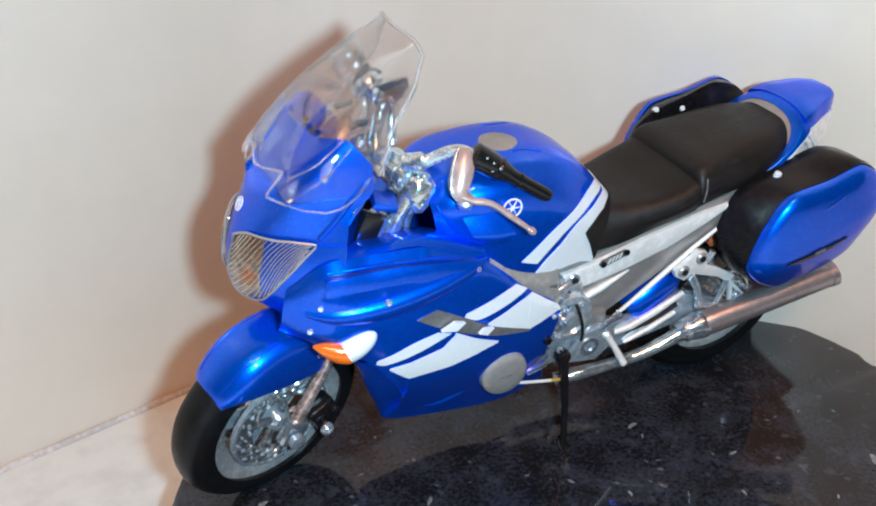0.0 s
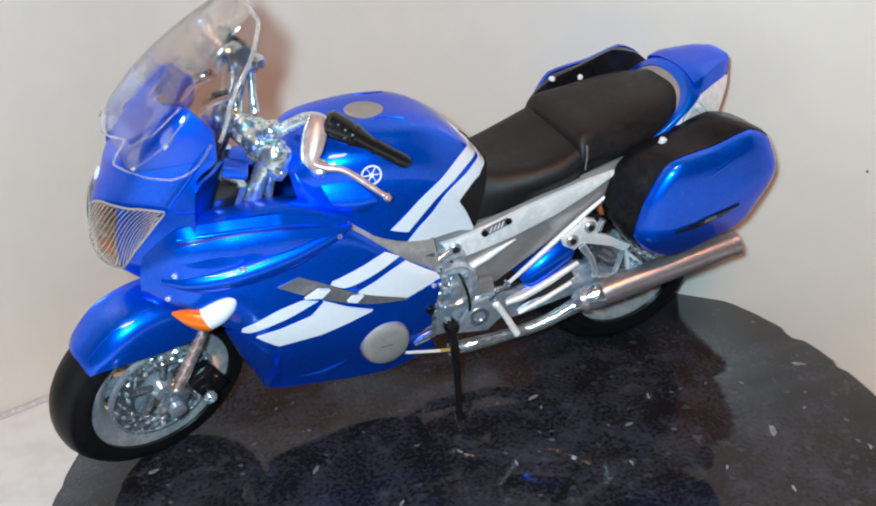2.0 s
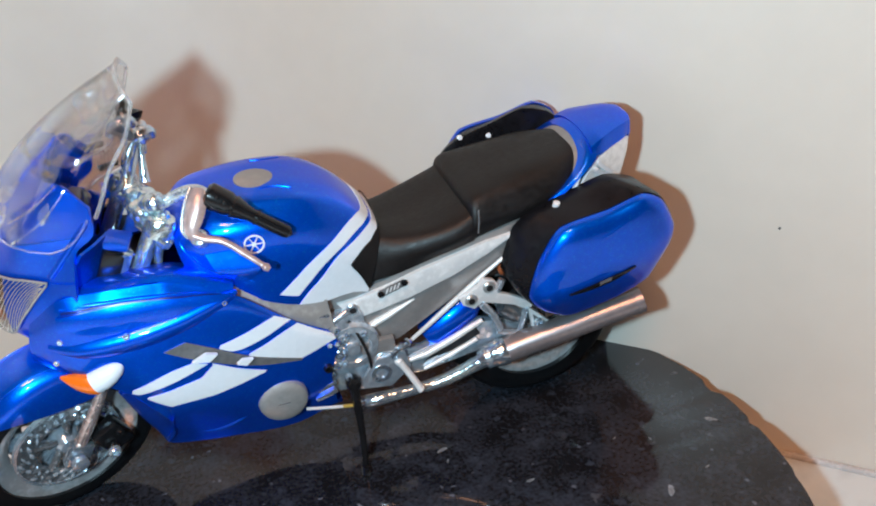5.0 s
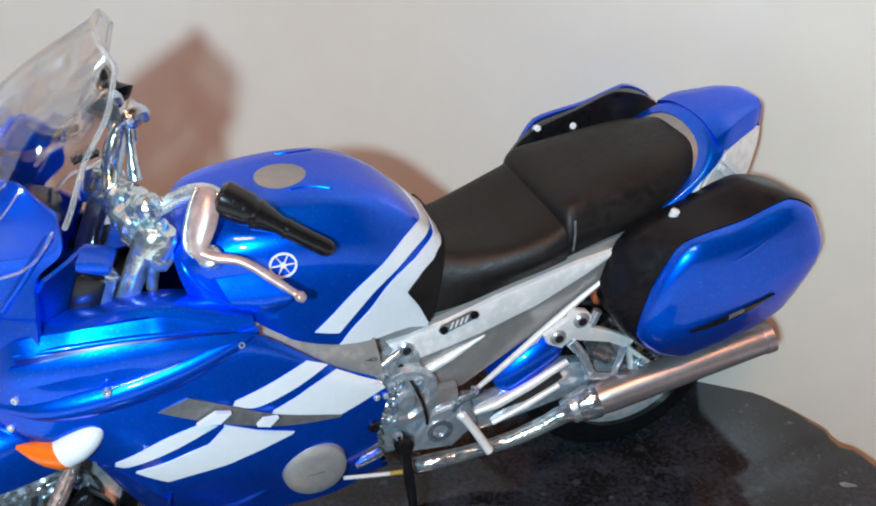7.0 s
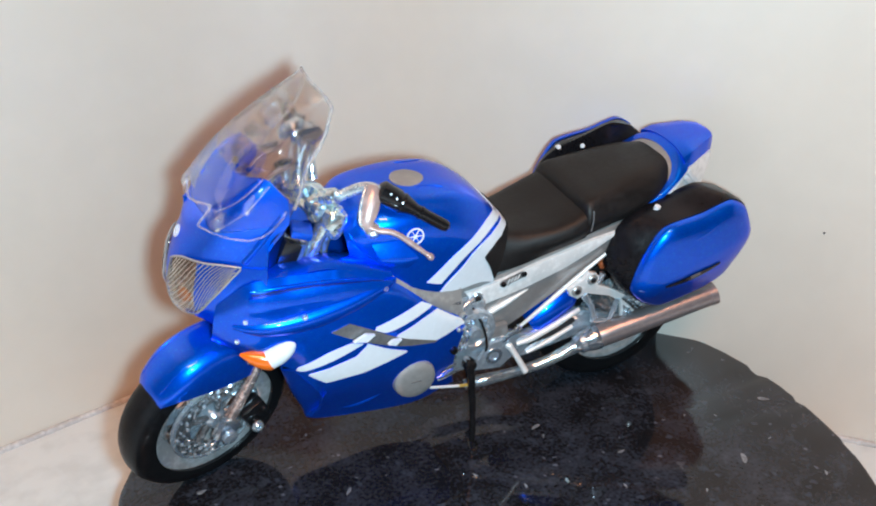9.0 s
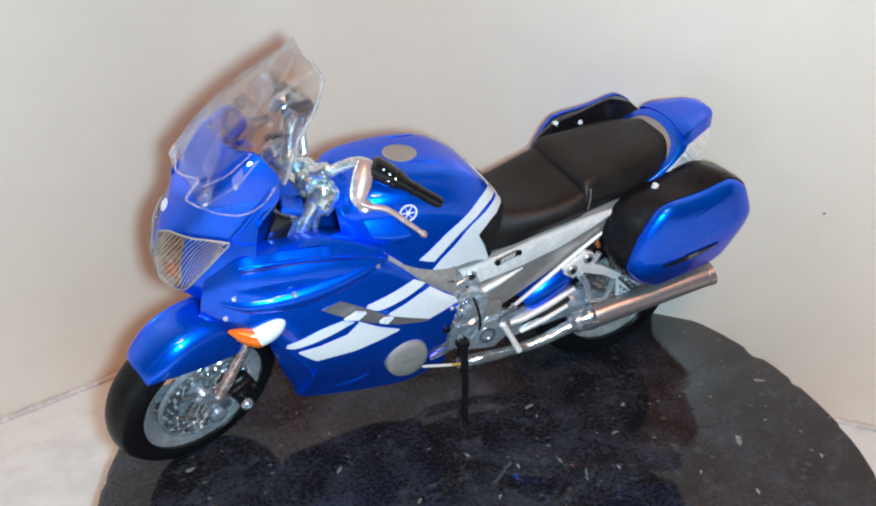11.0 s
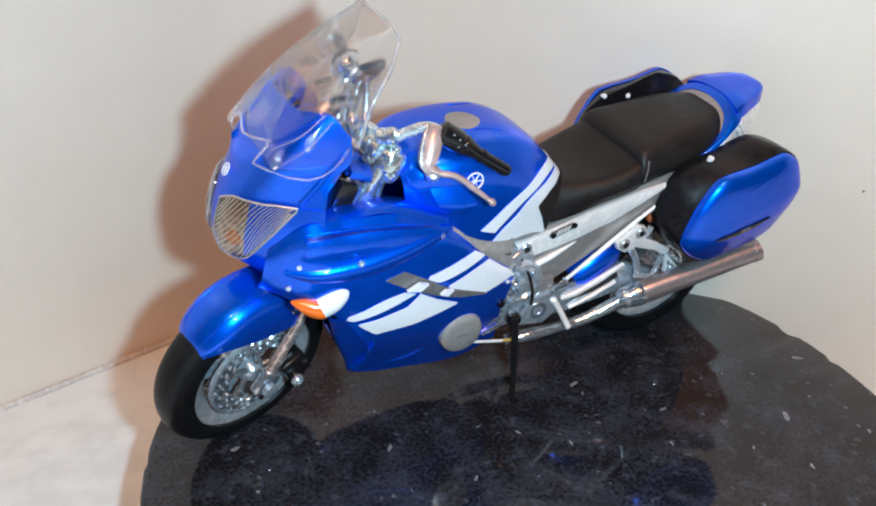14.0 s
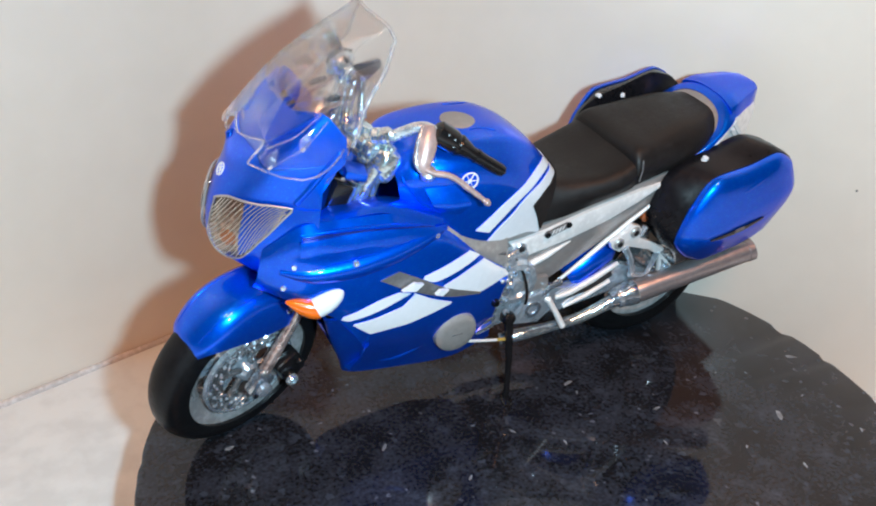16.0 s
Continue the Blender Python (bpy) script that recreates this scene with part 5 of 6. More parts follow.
# rear: swingarm, shock, brackets, exhausts
for s in (-1, 1):
    arm = plate([(1.0, 0.39), (1.03, 0.405), (1.10, 0.385), (1.17, 0.40), (1.30, 0.440), (1.345, 0.43), (1.50, 0.36), (1.60, 0.33), (1.60, 0.28), (1.48, 0.285), (1.345, 0.33), (1.31, 0.315), (1.12, 0.285), (1.05, 0.28)], 0.12 * s, 0.158 * s, 0.012)
    part("swingarm", arm, CAST, moto, "silver swingarm")
    # dark plate painted as the shade between the two ribs
    part("swingarm_slot_shade", plate([(1.10, 0.332), (1.16, 0.366), (1.285, 0.418), (1.30, 0.392), (1.20, 0.348)], 0.157 * s, 0.161 * s, 0), DARK, moto)
    part("swingarm_rib", tube([(1.045, 0.162 * s, 0.352), (1.11, 0.168 * s, 0.368), (1.20, 0.170 * s, 0.405), (1.305, 0.166 * s, 0.450)], [0.008, 0.0125, 0.0125, 0.009], 10), BRIGHT, moto)
    part("swingarm_rib", tube([(1.10, 0.162 * s, 0.300), (1.19, 0.168 * s, 0.338), (1.285, 0.166 * s, 0.376)], [0.006, 0.0095, 0.008], 10), BRIGHT, moto)
    brk = plate([(1.215, 0.582), (1.225, 0.555), (1.265, 0.53), (1.29, 0.55), (1.40, 0.512), (1.455, 0.475), (1.475, 0.50), (1.40, 0.548), (1.345, 0.575), (1.35, 0.60), (1.33, 0.628), (1.295, 0.640), (1.28, 0.615)], 0.185 * s, 0.205 * s, 0.006)
    part("pillion_bracket", brk, BRIGHT, moto, "bright silver pillion footrest bracket")
    web = tube([(1.29, 0.195 * s, 0.545), (1.335, 0.19 * s, 0.48), (1.36, 0.188 * s, 0.415)], [0.016, 0.013, 0.014], 10)
    tube([(1.445, 0.2 * s, 0.49), (1.44, 0.195 * s, 0.44), (1.43, 0.19 * s, 0.385)], 0.011, 10, bm=web)
    tube([(1.35, 0.19 * s, 0.405), (1.43, 0.195 * s, 0.385), (1.545, 0.21 * s, 0.39)], 0.011, 10, bm=web)
    part("bracket_web", web, CAST, moto, "cast webs below the bracket")
    part("bracket_bolt", tube([(1.36, 0.2 * s, 0.62), (1.345, 0.2 * s, 0.585)], 0.012, 10), CHROME, moto)
    for x, z in ((1.252, 0.571), (1.313, 0.607)):
        part("bracket_bolt", bolt((x, 0.204 * s, z), (0, s, 0), 0.021, 0.010), SATIN, moto)
        # dark disc painted as the bolt head's shaded centre
        part("bolt_hollow_shade", lathe([(0.0001, 0), (0.011, 0), (0.011, 0.003), (0.0001, 0.003)], (x, 0.213 * s, z), (0, s, 0), 10), DARK, moto)
    tri = plate([(1.45, 0.495), (1.475, 0.36), (1.55, 0.395)], 0.195 * s, 0.212 * s, 0.004)
    part("bracket_plate", tri, BRIGHT, moto, "three-cornered silver plate")
    # grey triangle on top for the shade of the plate's hollow
    part("plate_hollow_shade", plate([(1.466, 0.462), (1.484, 0.382), (1.53, 0.402)], 0.211 * s, 0.214 * s, 0), GREY, moto)
    part("bracket_bolt", bolt((1.488, 0.213 * s, 0.425), (0, s, 0), 0.018, 0.012), CHROME, moto)
    part("shock_reservoir", tube([(1.37, 0.155 * s, 0.49), (1.43, 0.155 * s, 0.44)], 0.036, 16), STEEL, moto, "silver shock reservoir")
    part("reflector", lathe([(0.0001, 0), (0.024, 0), (0.026, 0.012), (0.018, 0.02), (0.0001, 0.02)], (1.38, 0.16 * s, 0.64), (0.2, s, 0), 16), REDDISH, moto, "small amber reflector")
    pipe = tube([(0.86, 0.14 * s, 0.20), (0.93, 0.165 * s, 0.222), (1.05, 0.175 * s, 0.232), (1.16, 0.185 * s, 0.25), (1.29, 0.205 * s, 0.310)], [0.021, 0.023, 0.019, 0.021, 0.025], 16, 30)
    part("exhaust_pipe", pipe, CRINKLE, moto, "chrome exhaust pipe")
    a, b = Vector((1.285, 0.205 * s, 0.318)), Vector((1.825, 0.285 * s, 0.474))
    muf = tube([a, a.lerp(b, 0.03), a.lerp(b, 0.12), a.lerp(b, 0.22), a.lerp(b, 0.5), a.lerp(b, 0.97), b], [0.024, 0.032, 0.043, 0.045, 0.044, 0.041, 0.040], 24)
    m_ob = part("muffler", muf, MUFF, moto, "long chrome muffler", angle=50)
    # dark disc over the end for the shade inside the pipe
    part("outlet_shade", lathe([(0.0001, 0.001), (0.034, 0.001), (0.034, 0.004), (0.0001, 0.004)], b, b - a, 20), DARK, m_ob)
    part("muffler_bell", tube([a.lerp(b, -0.01), a.lerp(b, 0.03), a.lerp(b, 0.11), a.lerp(b, 0.155), a.lerp(b, 0.165)], [0.027, 0.036, 0.0465, 0.0475, 0.0445], 22), CRINKLE, m_ob, "bright chrome front of the muffler")
    part("muffler_hanger", tube([(1.375, 0.215 * s, 0.372), (1.42, 0.212 * s, 0.378), (1.475, 0.208 * s, 0.392)], [0.010, 0.011, 0.009], 10), BRIGHT, m_ob)
    part("muffler_clamp", lathe([(0.030, -0.012), (0.040, -0.012), (0.040, 0.012), (0.030, 0.012)], a.lerp(b, 0.05), b - a, 24, closed=True), CHROME, m_ob)
    part("muffler_rim", lathe([(0.037, -0.02), (0.0435, -0.02), (0.0435, 0.004), (0.037, 0.004)], b, b - a, 24, closed=True), MUFF, m_ob)
shock = tube([(1.13, -0.105, 0.39), (1.15, -0.105, 0.405), (1.27, -0.105, 0.485), (1.29, -0.105, 0.50)], [0.045, 0.058, 0.058, 0.045], 22)
part("shock_absorber", shock, BLUE, moto, "blue shock absorber body")
part("shock_absorber", mirrored(tube([(1.13, -0.105, 0.39), (1.15, -0.105, 0.405), (1.27, -0.105, 0.485), (1.29, -0.105, 0.50)], [0.045, 0.058, 0.058, 0.045], 22)), BLUE, moto)
part("rear_hugger", sheet(net(both([[(1.22, 0, 0.50), (1.22, -0.09, 0.50), (1.22, -0.11, 0.46)], [(1.30, 0, 0.62), (1.30, -0.09, 0.61), (1.29, -0.115, 0.55)], [(1.45, 0, 0.67), (1.45, -0.09, 0.665), (1.45, -0.115, 0.60)], [(1.65, 0, 0.66), (1.65, -0.09, 0.655), (1.65, -0.115, 0.60)], [(1.80, 0, 0.58), (1.80, -0.08, 0.575), (1.79, -0.10, 0.53)]]), 24, 20), 0.012), BLACK, moto, "black rear mudguard", angle=60)
part("subframe", block((1.28, -0.15, 0.62), (1.75, 0.15, 0.86), 0.03), BLACK, moto)

# side cases: black shell, blue lid, handle slot
LID = [(x + 0.020, z - 0.020) for x, z in ((1.485, 0.858), (1.64, 0.886), (1.755, 0.918), (1.825, 0.885), (1.876, 0.79), (1.868, 0.73), (1.805, 0.605), (1.70, 0.556), (1.535, 0.525), (1.445, 0.56), (1.39, 0.625), (1.418, 0.752))]
SHELL = [(1.47, 0.850), (1.585, 0.886), (1.70, 0.922), (1.80, 0.896), (1.868, 0.835), (1.865, 0.75), (1.80, 0.60), (1.70, 0.56), (1.54, 0.53), (1.42, 0.56), (1.36, 0.66), (1.40, 0.80)]
MID = Vector((1.645, 0, 0.700))


def case_ring(y, grow, inward=0.0, bend=0.4):
    """One rim of the case with slightly rounded corners; inward: how far it has turned from the lid's outline to the shell's."""
    pts = []
    for (x, z), (u, w) in zip(LID, SHELL):
        x, z = x + (u - x) * inward, z + (w - z) * inward
        if y > 0:
            x, z = x - 0.108, z + 0.086
        pts.append(Vector((MID.x + (x - MID.x) * grow, y, MID.z + (z - MID.z) * grow)))
    soft = spline(pts, 60, True)
    hard = [pts[int(i / 5)].lerp(pts[(int(i / 5) + 1) % len(pts)], (i % 5) / 5) for i in range(60)]
    return [a.lerp(c, bend) for a, c in zip(soft, hard)]


for s, out in ((-1, 0.0), (1, -0.02)):
    back = (0.17, 0.185, 0.23, 0.282, 0.300) if s < 0 else (0.200, 0.207, 0.229, 0.262, 0.280)
    shell = loft([case_ring(y * s, grow, inward) for y, (grow, inward) in zip(back, ((0.95, 1.0), (1.0, 1.0), (1.02, 0.8), (1.035, 0.15), (1.018, 0.0)) if s < 0 else ((0.94, 1.0), (0.98, 1.0), (0.99, 0.8), (0.985, 0.15), (0.98, 0.0)))])
    shell_ob = part("case_shell", shell, CASEB, moto, "black side case shell", angle=50)
    lid = bmesh.new()
    rings = []
    for k, (y, grow) in enumerate(((0.295, 1.0), (0.312, 1.0), (0.328, 0.955), (0.342, 0.84), (0.350, 0.62), (0.354, 0.32), (0.355, 0.05))):
        ring = case_ring((y + out) * s, grow)
        if k > 1:
            for p in ring:
                low = (0.625 + 0.30 * (p.x - 1.62)) - p.z
                p.y -= s * 0.22 * max(0.0, low) * min(1.0, (k - 1) / 2)
        if k > 2:
            for p in ring:
                crease = (p.z - 0.68) - 0.42 * (p.x - 1.64)
                p.y += s * 0.008 * math.exp(-(crease / 0.045) ** 2) * (1 - 0.6 * (k - 2) / 4)
        rings.append(ring)
    loft(rings, lid)
    lid_t = tree_of(lid)
    lid_ob = part("case_lid", lid, BLUE, moto, "glossy blue side case lid with a crease", angle=50)
    crest = []
    for x, z in ((1.44, 0.752), (1.52, 0.766), (1.62, 0.792), (1.70, 0.828), (1.745, 0.86)):
        hit, nor, _, _ = lid_t.ray_cast(Vector((x, 0.7 * s, z)), Vector((0, -s, 0)), 1.0)
        if hit is not None:
            crest.append(hit - Vector((0, 0.012 * s, 0)))
    if len(crest) > 2:
        part("lid_crease", tube(crest, [0.004] + [0.0125] * (len(crest) - 2) + [0.004], 20, 24), BLUE, lid_ob, angle=70)
    lo = [(1.52, 0.621), (1.59, 0.625), (1.67, 0.642), (1.745, 0.672)]
    hi = [(1.52, 0.625), (1.59, 0.64), (1.67, 0.658), (1.745, 0.676)]
    part("handle_slot", on_skin(lid_t, lo, hi, (0.356 + out) * s, 18, 4, 0.003, 0.003, Vector((0.1, -s, 0)).normalized()), BLACK, lid_ob, "black slot of the case handle")
    part("slot_badge", on_skin(lid_t, [(1.62, 0.638), (1.66, 0.647)], [(1.62, 0.648), (1.66, 0.656)], (0.356 + out) * s, 6, 3, 0.006, 0.002, Vector((0.1, -s, 0)).normalized(), False), GREY, lid_ob)
    part("case_rivet", lathe([(0.0001, -0.02), (0.012, -0.02), (0.011, 0.006), (0.0001, 0.009)], (1.528, (0.222 + out) * s, 0.872), (0.1, 0.25 * s, 1), 14), WHITE, shell_ob, "pale round rivet")
    if s > 0:
        for x, y, z in ((1.472, 0.200, 0.927), (1.373, 0.211, 0.932)):
            part("case_rivet", lathe([(0.0001, -0.01), (0.010, -0.01), (0.009, 0.005), (0.0001, 0.008)], (x, y, z), (-0.1, -1, 0.5), 14), WHITE, shell_ob, "pale round rivet")

# tail: blue grab rail, rack, silver flanks, lamp
RAIL = [
    [(1.492, -0.166, 0.838), (1.492, -0.174, 0.842), (1.492, -0.182, 0.836)],
    [(1.555, -0.166, 0.882), (1.562, -0.179, 0.888), (1.563, -0.188, 0.876)],
    [(1.612, -0.150, 0.926), (1.628, -0.166, 0.934), (1.632, -0.178, 0.924)],
    [(1.645, -0.118, 0.964), (1.668, -0.135, 0.976), (1.695, -0.150, 0.966)],
    [(1.656, -0.07, 0.990), (1.685, -0.08, 1.006), (1.715, -0.09, 1.004)],
    [(1.660, 0, 1.000), (1.690, 0, 1.018), (1.722, 0, 1.020)],
]
RAIL = RAIL + [[(x, -y, z) for x, y, z in r] for r in reversed(RAIL[:-1])]
part("grab_rail", sheet(net(RAIL, 60, 10), 0.026, inner=(1.62, 0, 0.4)), BLUE, moto, "flat blue grab rail around the seat", angle=50)
RACK = [
    [(1.685, 0, 1.020), (1.685, -0.07, 1.014), (1.682, -0.122, 0.998), (1.683, -0.134, 0.990), (1.688, -0.143, 0.962)],
    [(1.72, 0, 1.028), (1.72, -0.07, 1.025), (1.72, -0.116, 1.014), (1.721, -0.126, 1.007), (1.724, -0.134, 0.966)],
    [(1.765, 0, 1.034), (1.765, -0.06, 1.032), (1.768, -0.096, 1.024), (1.769, -0.105, 1.018), (1.773, -0.111, 0.974)],
    [(1.815, 0, 1.040), (1.815, -0.05, 1.038), (1.817, -0.078, 1.032), (1.817, -0.086, 1.026), (1.819, -0.091, 0.982)],
    [(1.852, 0, 1.041), (1.852, -0.04, 1.039), (1.848, -0.062, 1.033), (1.846, -0.069, 1.027), (1.843, -0.074, 0.986)],
    [(1.860, 0, 1.034), (1.860, -0.04, 1.032), (1.855, -0.060, 1.026), (1.852, -0.067, 1.020), (1.848, -0.072, 0.984)],
    [(1.866, 0, 0.994), (1.866, -0.04, 0.992), (1.860, -0.060, 0.988), (1.856, -0.066, 0.984), (1.850, -0.070, 0.968)],
]
part("tail_rack", sheet(net(both(RACK), 30, 36), 0.014), BLUE, moto, "blue rear rack", angle=40)
TAILSIDE = [
    [(1.60, -0.165, 0.835), (1.63, -0.165, 0.872), (1.66, -0.158, 0.908), (1.69, -0.146, 0.945)],
    [(1.70, -0.145, 0.84), (1.715, -0.14, 0.885), (1.735, -0.132, 0.93), (1.75, -0.122, 0.968)],
    [(1.800, -0.112, 0.84), (1.818, -0.106, 0.90), (1.832, -0.098, 0.945), (1.838, -0.090, 0.985)],
]
flank = sheet(net(TAILSIDE, 14, 16), 0.012)
FLANK_T = tree_of(sheet(net(TAILSIDE, 14, 16)))
pair("tail_flank", flank, BRIGHT, "bright silver tail flank")
strip = on_skin(FLANK_T, [(1.674, 0.922), (1.742, 0.868)], [(1.681, 0.933), (1.750, 0.879)], -0.12, 8, 3, 0.004, 0.003)
pair("tail_stripe", strip, WHITE)
strip = on_skin(FLANK_T, [(1.690, 0.940), (1.762, 0.879)], [(1.698, 0.951), (1.771, 0.890)], -0.12, 8, 3, 0.004, 0.003)
pair("tail_stripe", strip, WHITE)
pair("tail_edge", tube([(1.604, -0.172, 0.848), (1.616, -0.172, 0.888), (1.626, -0.170, 0.920)], 0.008, 8), WHITE)
part("tail_lamp", block((1.75, -0.08, 0.85), (1.795, 0.08, 0.94), 0.02), material("red_lens", (0.45, 0.02, 0.02), rough=0.2, coat=0.6), moto, "red tail lamp")
part("tail_body", block((1.58, -0.085, 0.78), (1.77, 0.085, 0.965), 0.03), BLACK, moto)
TRIM = [[(1.612, -0.146, 0.916), (1.618, -0.151, 0.924)], [(1.624, -0.12, 0.944), (1.648, -0.119, 0.962)], [(1.636, -0.07, 0.966), (1.660, -0.071, 0.988)], [(1.640, 0, 0.972), (1.664, 0, 0.998)]]
TRIM = TRIM + [[(x, -y, z) for x, y, z in r] for r in reversed(TRIM[:-1])]
part("seat_hoop_trim", sheet(net(TRIM, 40, 6), 0.006, inner=(1.6, 0, 0.4)), SILVER, moto, "silver trim behind the seat")

# handlebars: written as they stand turned
part("handlebar", tube([(0.300, 0.045, 1.025), (0.326, 0.12, 1.070), (0.361, 0.20, 1.116), (0.378, 0.255, 1.144)], [0.022, 0.019, 0.018, 0.017], 14, 26), CHROME, moto, "chrome handlebar")
part("handlebar", tube([(0.352, -0.065, 1.020), (0.384, -0.080, 1.038), (0.430, -0.102, 1.066), (0.466, -0.118, 1.084), (0.496, -0.134, 1.088), (0.524, -0.152, 1.076)], [0.022, 0.018, 0.017, 0.018, 0.018, 0.016], 14, 30), CHROME, moto, "chrome handlebar")
# left grip, boxy perch with its pivot, and lever
grip = part("grip", tube([(0.514, -0.148, 1.084), (0.522, -0.151, 1.079), (0.566, -0.171, 1.052), (0.576, -0.175, 1.046), (0.582, -0.177, 1.042), (0.596, -0.183, 1.034), (0.618, -0.192, 1.020), (0.702, -0.227, 0.968), (0.712, -0.231, 0.962), (0.718, -0.233, 0.958)], [0.026, 0.037, 0.036, 0.030, 0.034, 0.028, 0.020, 0.0195, 0.016, 0.006], 20), BLACK, moto, "black rubber grip")
part("grip_ring", lathe([(0.019, -0.004), (0.0225, -0.003), (0.0225, 0.003), (0.019, 0.004)], (0.634, -0.1987, 1.010), (0.80, -0.34, -0.50), 18, closed=True), BLACK, grip)
part("lever_perch", tube([(0.498, -0.140, 1.098), (0.490, -0.156, 1.078), (0.476, -0.175, 1.050), (0.460, -0.194, 1.018), (0.464, -0.208, 0.996), (0.488, -0.216, 0.984)], [0.018, 0.028, 0.031, 0.027, 0.019, 0.013], 12, 26, flat=0.62), ROSY, moto, "flat curved chrome lever perch, one copy being its refracted image")
part("perch_edge", tube([(0.478, -0.146, 1.106), (0.458, -0.166, 1.078), (0.440, -0.190, 1.040), (0.436, -0.205, 1.014), (0.446, -0.214, 0.994)], [0.004, 0.005, 0.005, 0.005, 0.003], 10, 24), CHROME, moto)
part("lever_pivot", lathe([(0.0001, -0.016), (0.022, -0.016), (0.024, -0.010), (0.024, 0.008), (0.018, 0.013), (0.0001, 0.014)], (0.476, -0.205, 0.982), (-0.2, -0.5, 0.85), 20), CHROME, moto, "round chrome lever pivot")
part("lever", tube([(0.462, -0.212, 1.000), (0.490, -0.222, 0.988), (0.525, -0.234, 0.982), (0.552, -0.246, 0.968), (0.580, -0.262, 0.946), (0.606, -0.278, 0.926), (0.622, -0.287, 0.913), (0.630, -0.292, 0.907), (0.638, -0.296, 0.900)], [0.010, 0.0125, 0.011, 0.011, 0.011, 0.0095, 0.009, 0.0135, 0.009], 14, 44, flat=0.8), ROSY, moto, "curved chrome lever with a ball end")
part("grip", tube([(0.335, 0.236, 1.248), (0.337, 0.228, 1.238), (0.345, 0.208, 1.206), (0.352, 0.198, 1.188), (0.357, 0.190, 1.176)], [0.010, 0.019, 0.023, 0.046, 0.030], 16), RUBBER, moto, "black rubber grip")
# chrome perches, knurled pins and thin arms of the controls on the far bar, copied once for their refracted double
# image
for dx, dy, dz in ((0.0, 0.0, 0.0), (0.048, -0.040, -0.024)):
    c = Vector((0.328 + dx, 0.118 + dy, 1.204 + dz))
    lug = tube([c + Vector((-0.038, -0.01, -0.030)), c + Vector((-0.024, 0, -0.012)), c, c + Vector((0.022, 0.012, 0.002)), c + Vector((0.034, 0.02, -0.014))], [0.010, 0.020, 0.025, 0.022, 0.012], 9, 14)
    tube([c + Vector((0.004, 0, 0.018)), c + Vector((0.0, -0.004, -0.050))], [0.012, 0.009], 9, bm=lug)
    part("lever_perch", lug, CRINKLE, moto, "chrome lever perch, one copy being its refracted image")
    a = Vector((0.218 + dx * 0.6, 0.088 + dy, 1.166 + dz * 1.9))
    b = a + Vector((0.058, 0.010, 0.005))
    part("adjuster_pin", tube([a.lerp(b, k / 12) for k in range(13)], [0.004, 0.0075, 0.004, 0.009, 0.005, 0.009, 0.005, 0.009, 0.005, 0.009, 0.004, 0.0075, 0.004], 10), STEEL, moto, "knurled steel pin, one copy being its refracted image")
    part("pin_core", tube([a + Vector((0.004, 0, -0.009)), b + Vector((-0.002, 0, -0.008))], 0.0035, 8), BLACK, moto)
    part("lever", tube([a + Vector((-0.042, -0.012, -0.058)), a + Vector((-0.004, 0.0, -0.030)), b + Vector((0.0, 0.0, -0.018)), c + Vector((-0.02, 0, -0.022))], [0.006, 0.009, 0.008, 0.010], 10, 16, flat=0.7), ROSY, moto, "thin chrome lever arm, one copy being its refracted image")
# added plate for the far grip's second image in the screen's fold
part("grip_image", plate3([(0.345, -0.118, 1.306), (0.300, -0.025, 1.252), (0.330, -0.020, 1.226), (0.364, -0.025, 1.221), (0.366, -0.075, 1.262)], 0.004), GREY, moto, "smoky grey plate standing for the grip's refracted image")
stalk = tube([(0.312, 0.020, 1.050), (0.318, 0.040, 1.085), (0.330, 0.050, 1.128), (0.352, 0.062, 1.170)], [0.024, 0.016, 0.018, 0.014], 12, 20)
tube([(0.362, 0.030, 1.060), (0.366, 0.050, 1.110), (0.372, 0.070, 1.160)], [0.016, 0.011, 0.010], 10, 14, bm=stalk)
part("bar_riser", stalk, CRINKLE, moto, "chrome handlebar riser")
for q in ((0.540, -0.190, 1.086), (0.556, -0.198, 1.072), (0.572, -0.206, 1.058), (0.552, -0.200, 1.052)):
    part("switch_button", lathe([(0.0001, -0.004), (0.0055, -0.004), (0.0055, 0.002), (0.003, 0.004), (0.0001, 0.004)], q, (-0.3, -0.8, 0.5), 10), BLACK, grip)
clamp = block((0.298, -0.135, 0.988), (0.378, 0.135, 1.032), 0.014, (0, -26, 0))
for y in (-0.105, 0.105):
    lathe([(0.0001, -0.02), (0.042, -0.02), (0.044, 0.02), (0.036, 0.034), (0.018, 0.036), (0.016, 0.05), (0.0001, 0.052)], (0.335, y * 1.15, 1.010), (0.438, 0, 0.899), 18, clamp)
lathe([(0.0001, 0), (0.030, 0), (0.030, 0.03), (0.018, 0.036), (0.0001, 0.036)], (0.345, 0, 1.03), (0.438, 0, 0.899), 18, clamp)
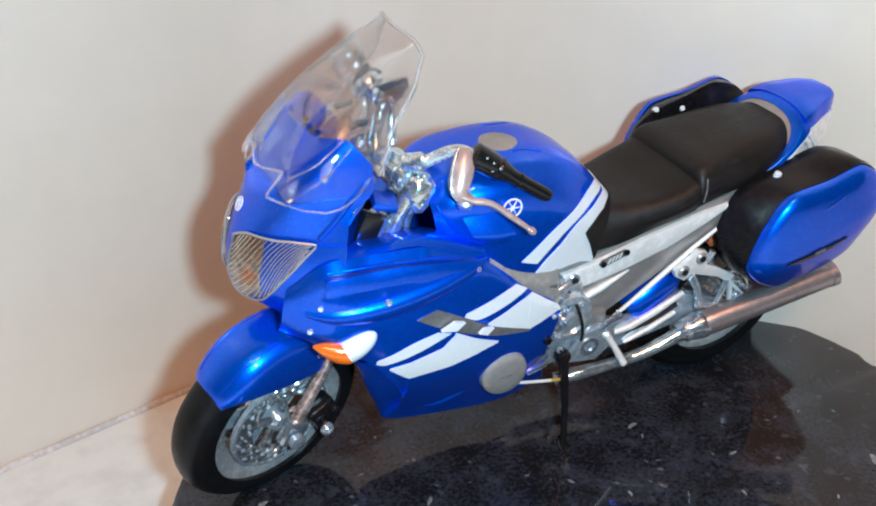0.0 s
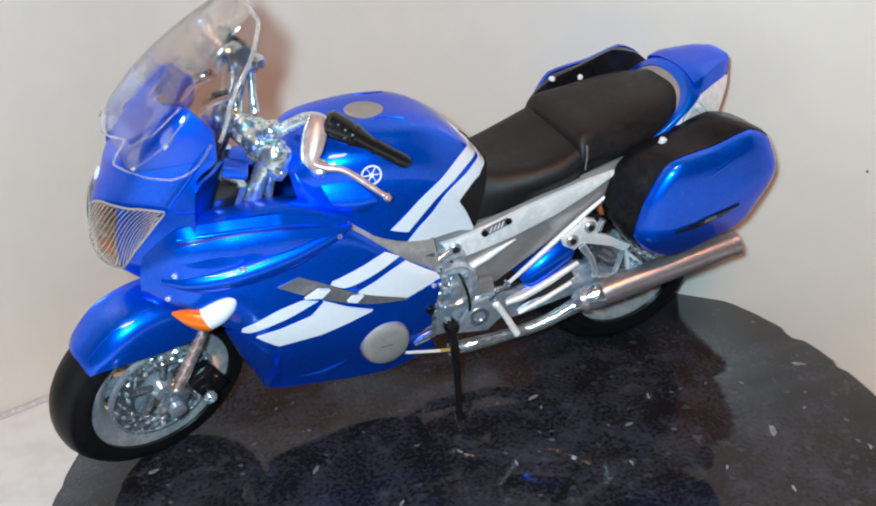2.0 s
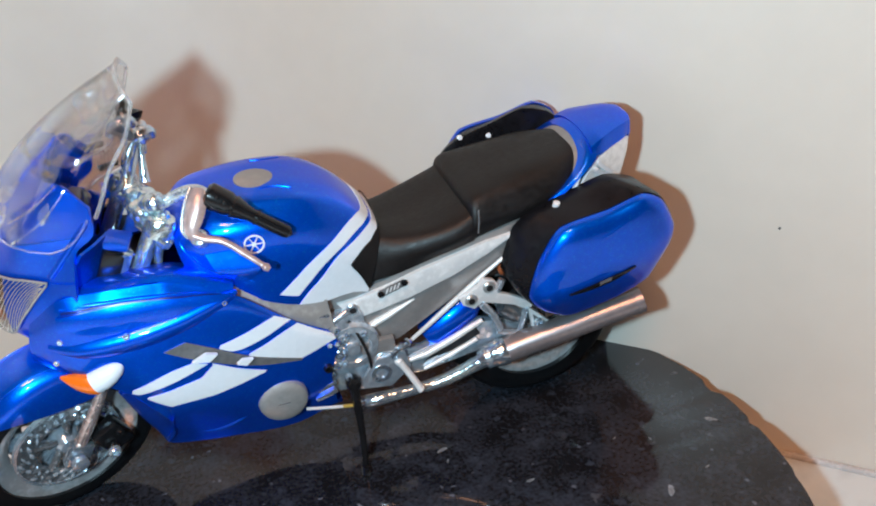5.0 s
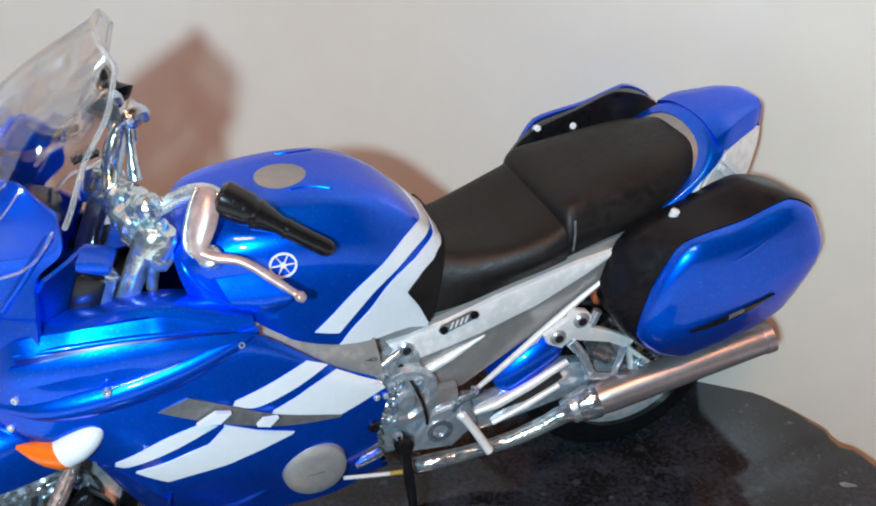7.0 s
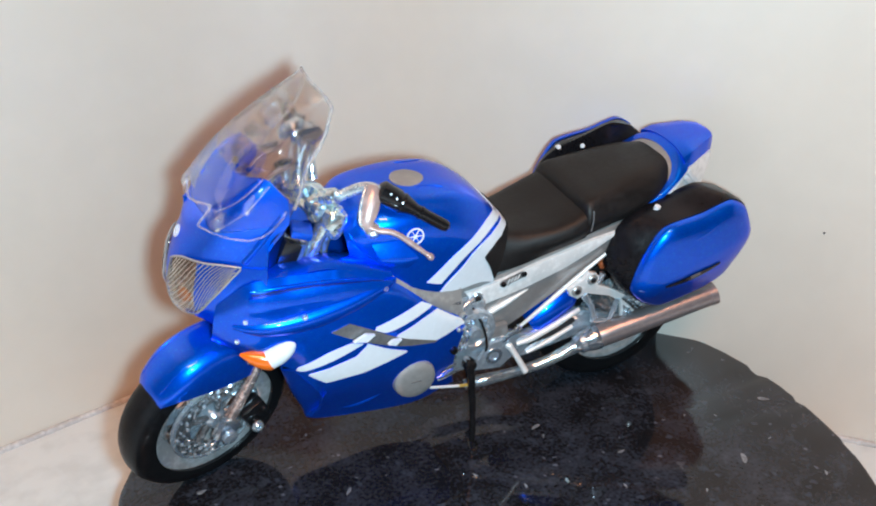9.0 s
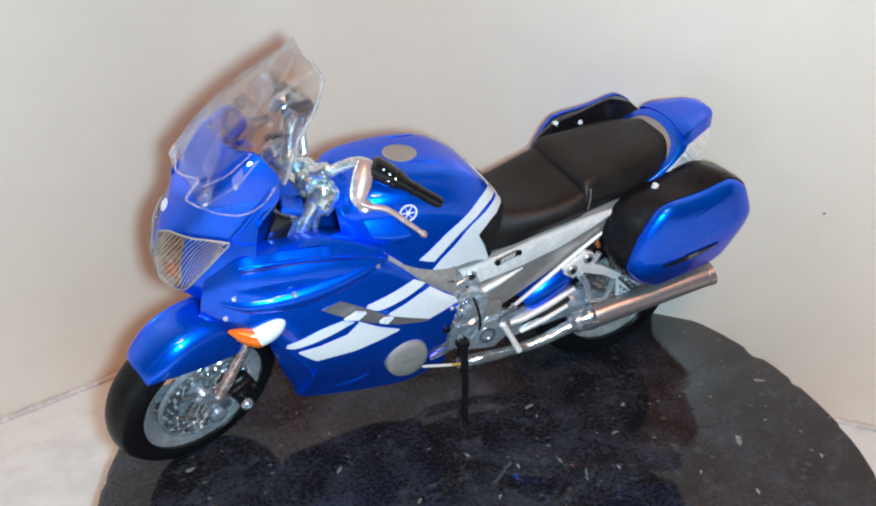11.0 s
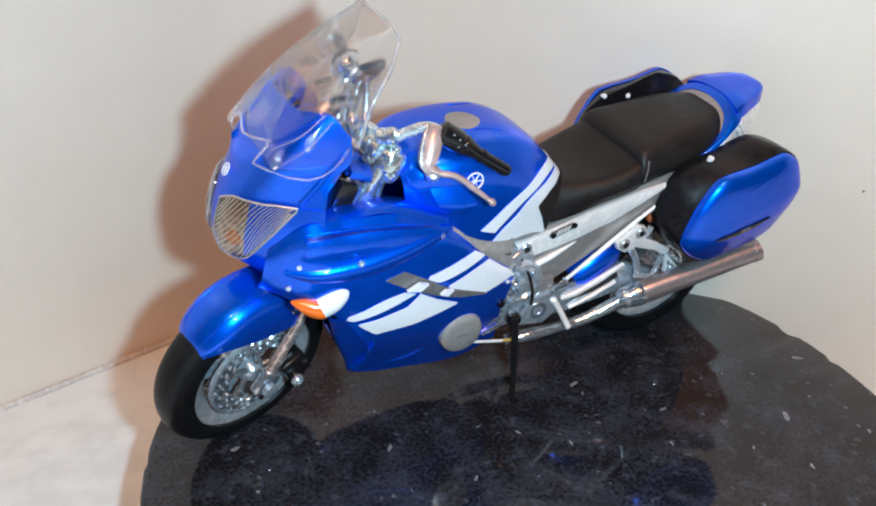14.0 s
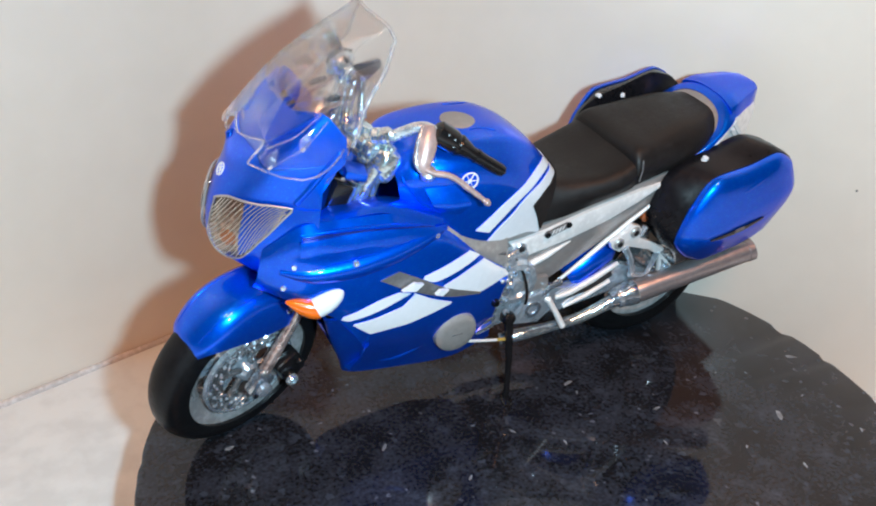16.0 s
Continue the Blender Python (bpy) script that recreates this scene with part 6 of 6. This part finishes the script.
for a, b, r in (((0.325, -0.055, 1.035), (0.352, -0.105, 1.02), 0.030), ((0.352, -0.078, 1.050), (0.395, -0.116, 1.066), 0.029), ((0.318, 0.03, 1.045), (0.33, -0.03, 1.05), 0.026)):
    a, b = Vector(a), Vector(b)
    part("bar_clamp", tube([a, a.lerp(b, 0.12), a.lerp(b, 0.42), a.lerp(b, 0.46), a.lerp(b, 0.54), a.lerp(b, 0.58), a.lerp(b, 0.88), b], [r * 0.8, r, r, r * 0.82, r * 0.82, r, r, r * 0.8], 16), CRINKLE, moto, "chrome handlebar clamp")
part("top_clamp", clamp, CRINKLE, moto, "chrome top clamp of the fork", True)
low = block((0.225, -0.14, 0.82), (0.295, 0.14, 0.86), 0.012, (0, -26, 0))
part("lower_clamp", low, CRINKLE, moto, "", True)
for s in (-1, 1):
    if s < 0:
        res = tube([(0.330, -0.050, 1.004), (0.338, -0.056, 0.997), (0.352, -0.067, 0.982), (0.356, -0.070, 0.978), (0.364, -0.077, 0.969), (0.368, -0.080, 0.965), (0.396, -0.103, 0.934), (0.404, -0.109, 0.926)], [0.022, 0.033, 0.033, 0.027, 0.027, 0.034, 0.034, 0.022], 18)
        tube([(0.366, -0.085, 0.940), (0.358, -0.089, 0.900), (0.352, -0.090, 0.866)], [0.024, 0.016, 0.012], 12, bm=res)
        tube([(0.372, -0.075, 0.985), (0.356, -0.066, 1.015), (0.345, -0.060, 1.040)], [0.016, 0.020, 0.016], 12, bm=res)
    else:
        res = block((0.29, 0.075, 0.985), (0.35, 0.135, 1.03), 0.014, (-6, -10, -18))
        tube([(0.315, 0.10, 1.02), (0.318, 0.105, 1.06), (0.325, 0.12, 1.085)], [0.022, 0.018, 0.014], 12, bm=res)
    part("fluid_reservoir", res, CRINKLE, moto, "chrome fluid reservoir")
    part("fork_guard", block((0.20, 0.13 * s - 0.02, 0.86), (0.26, 0.13 * s + 0.02, 0.955), 0.010, (0, 24, 0)), BLACK, moto, "black inner panel beside the fork")
    part("fork_gaiter", tube([(0.235, 0.12 * s, 0.86), (0.27, 0.12 * s, 0.94)], 0.028, 14), CRINKLE, moto)
    part("cowl_stay", block((0.235, 0.15 * s - 0.045, 0.985), (0.30, 0.15 * s + 0.03, 1.01), 0.008, (0, 15, 12 * s)), BLUE, moto)
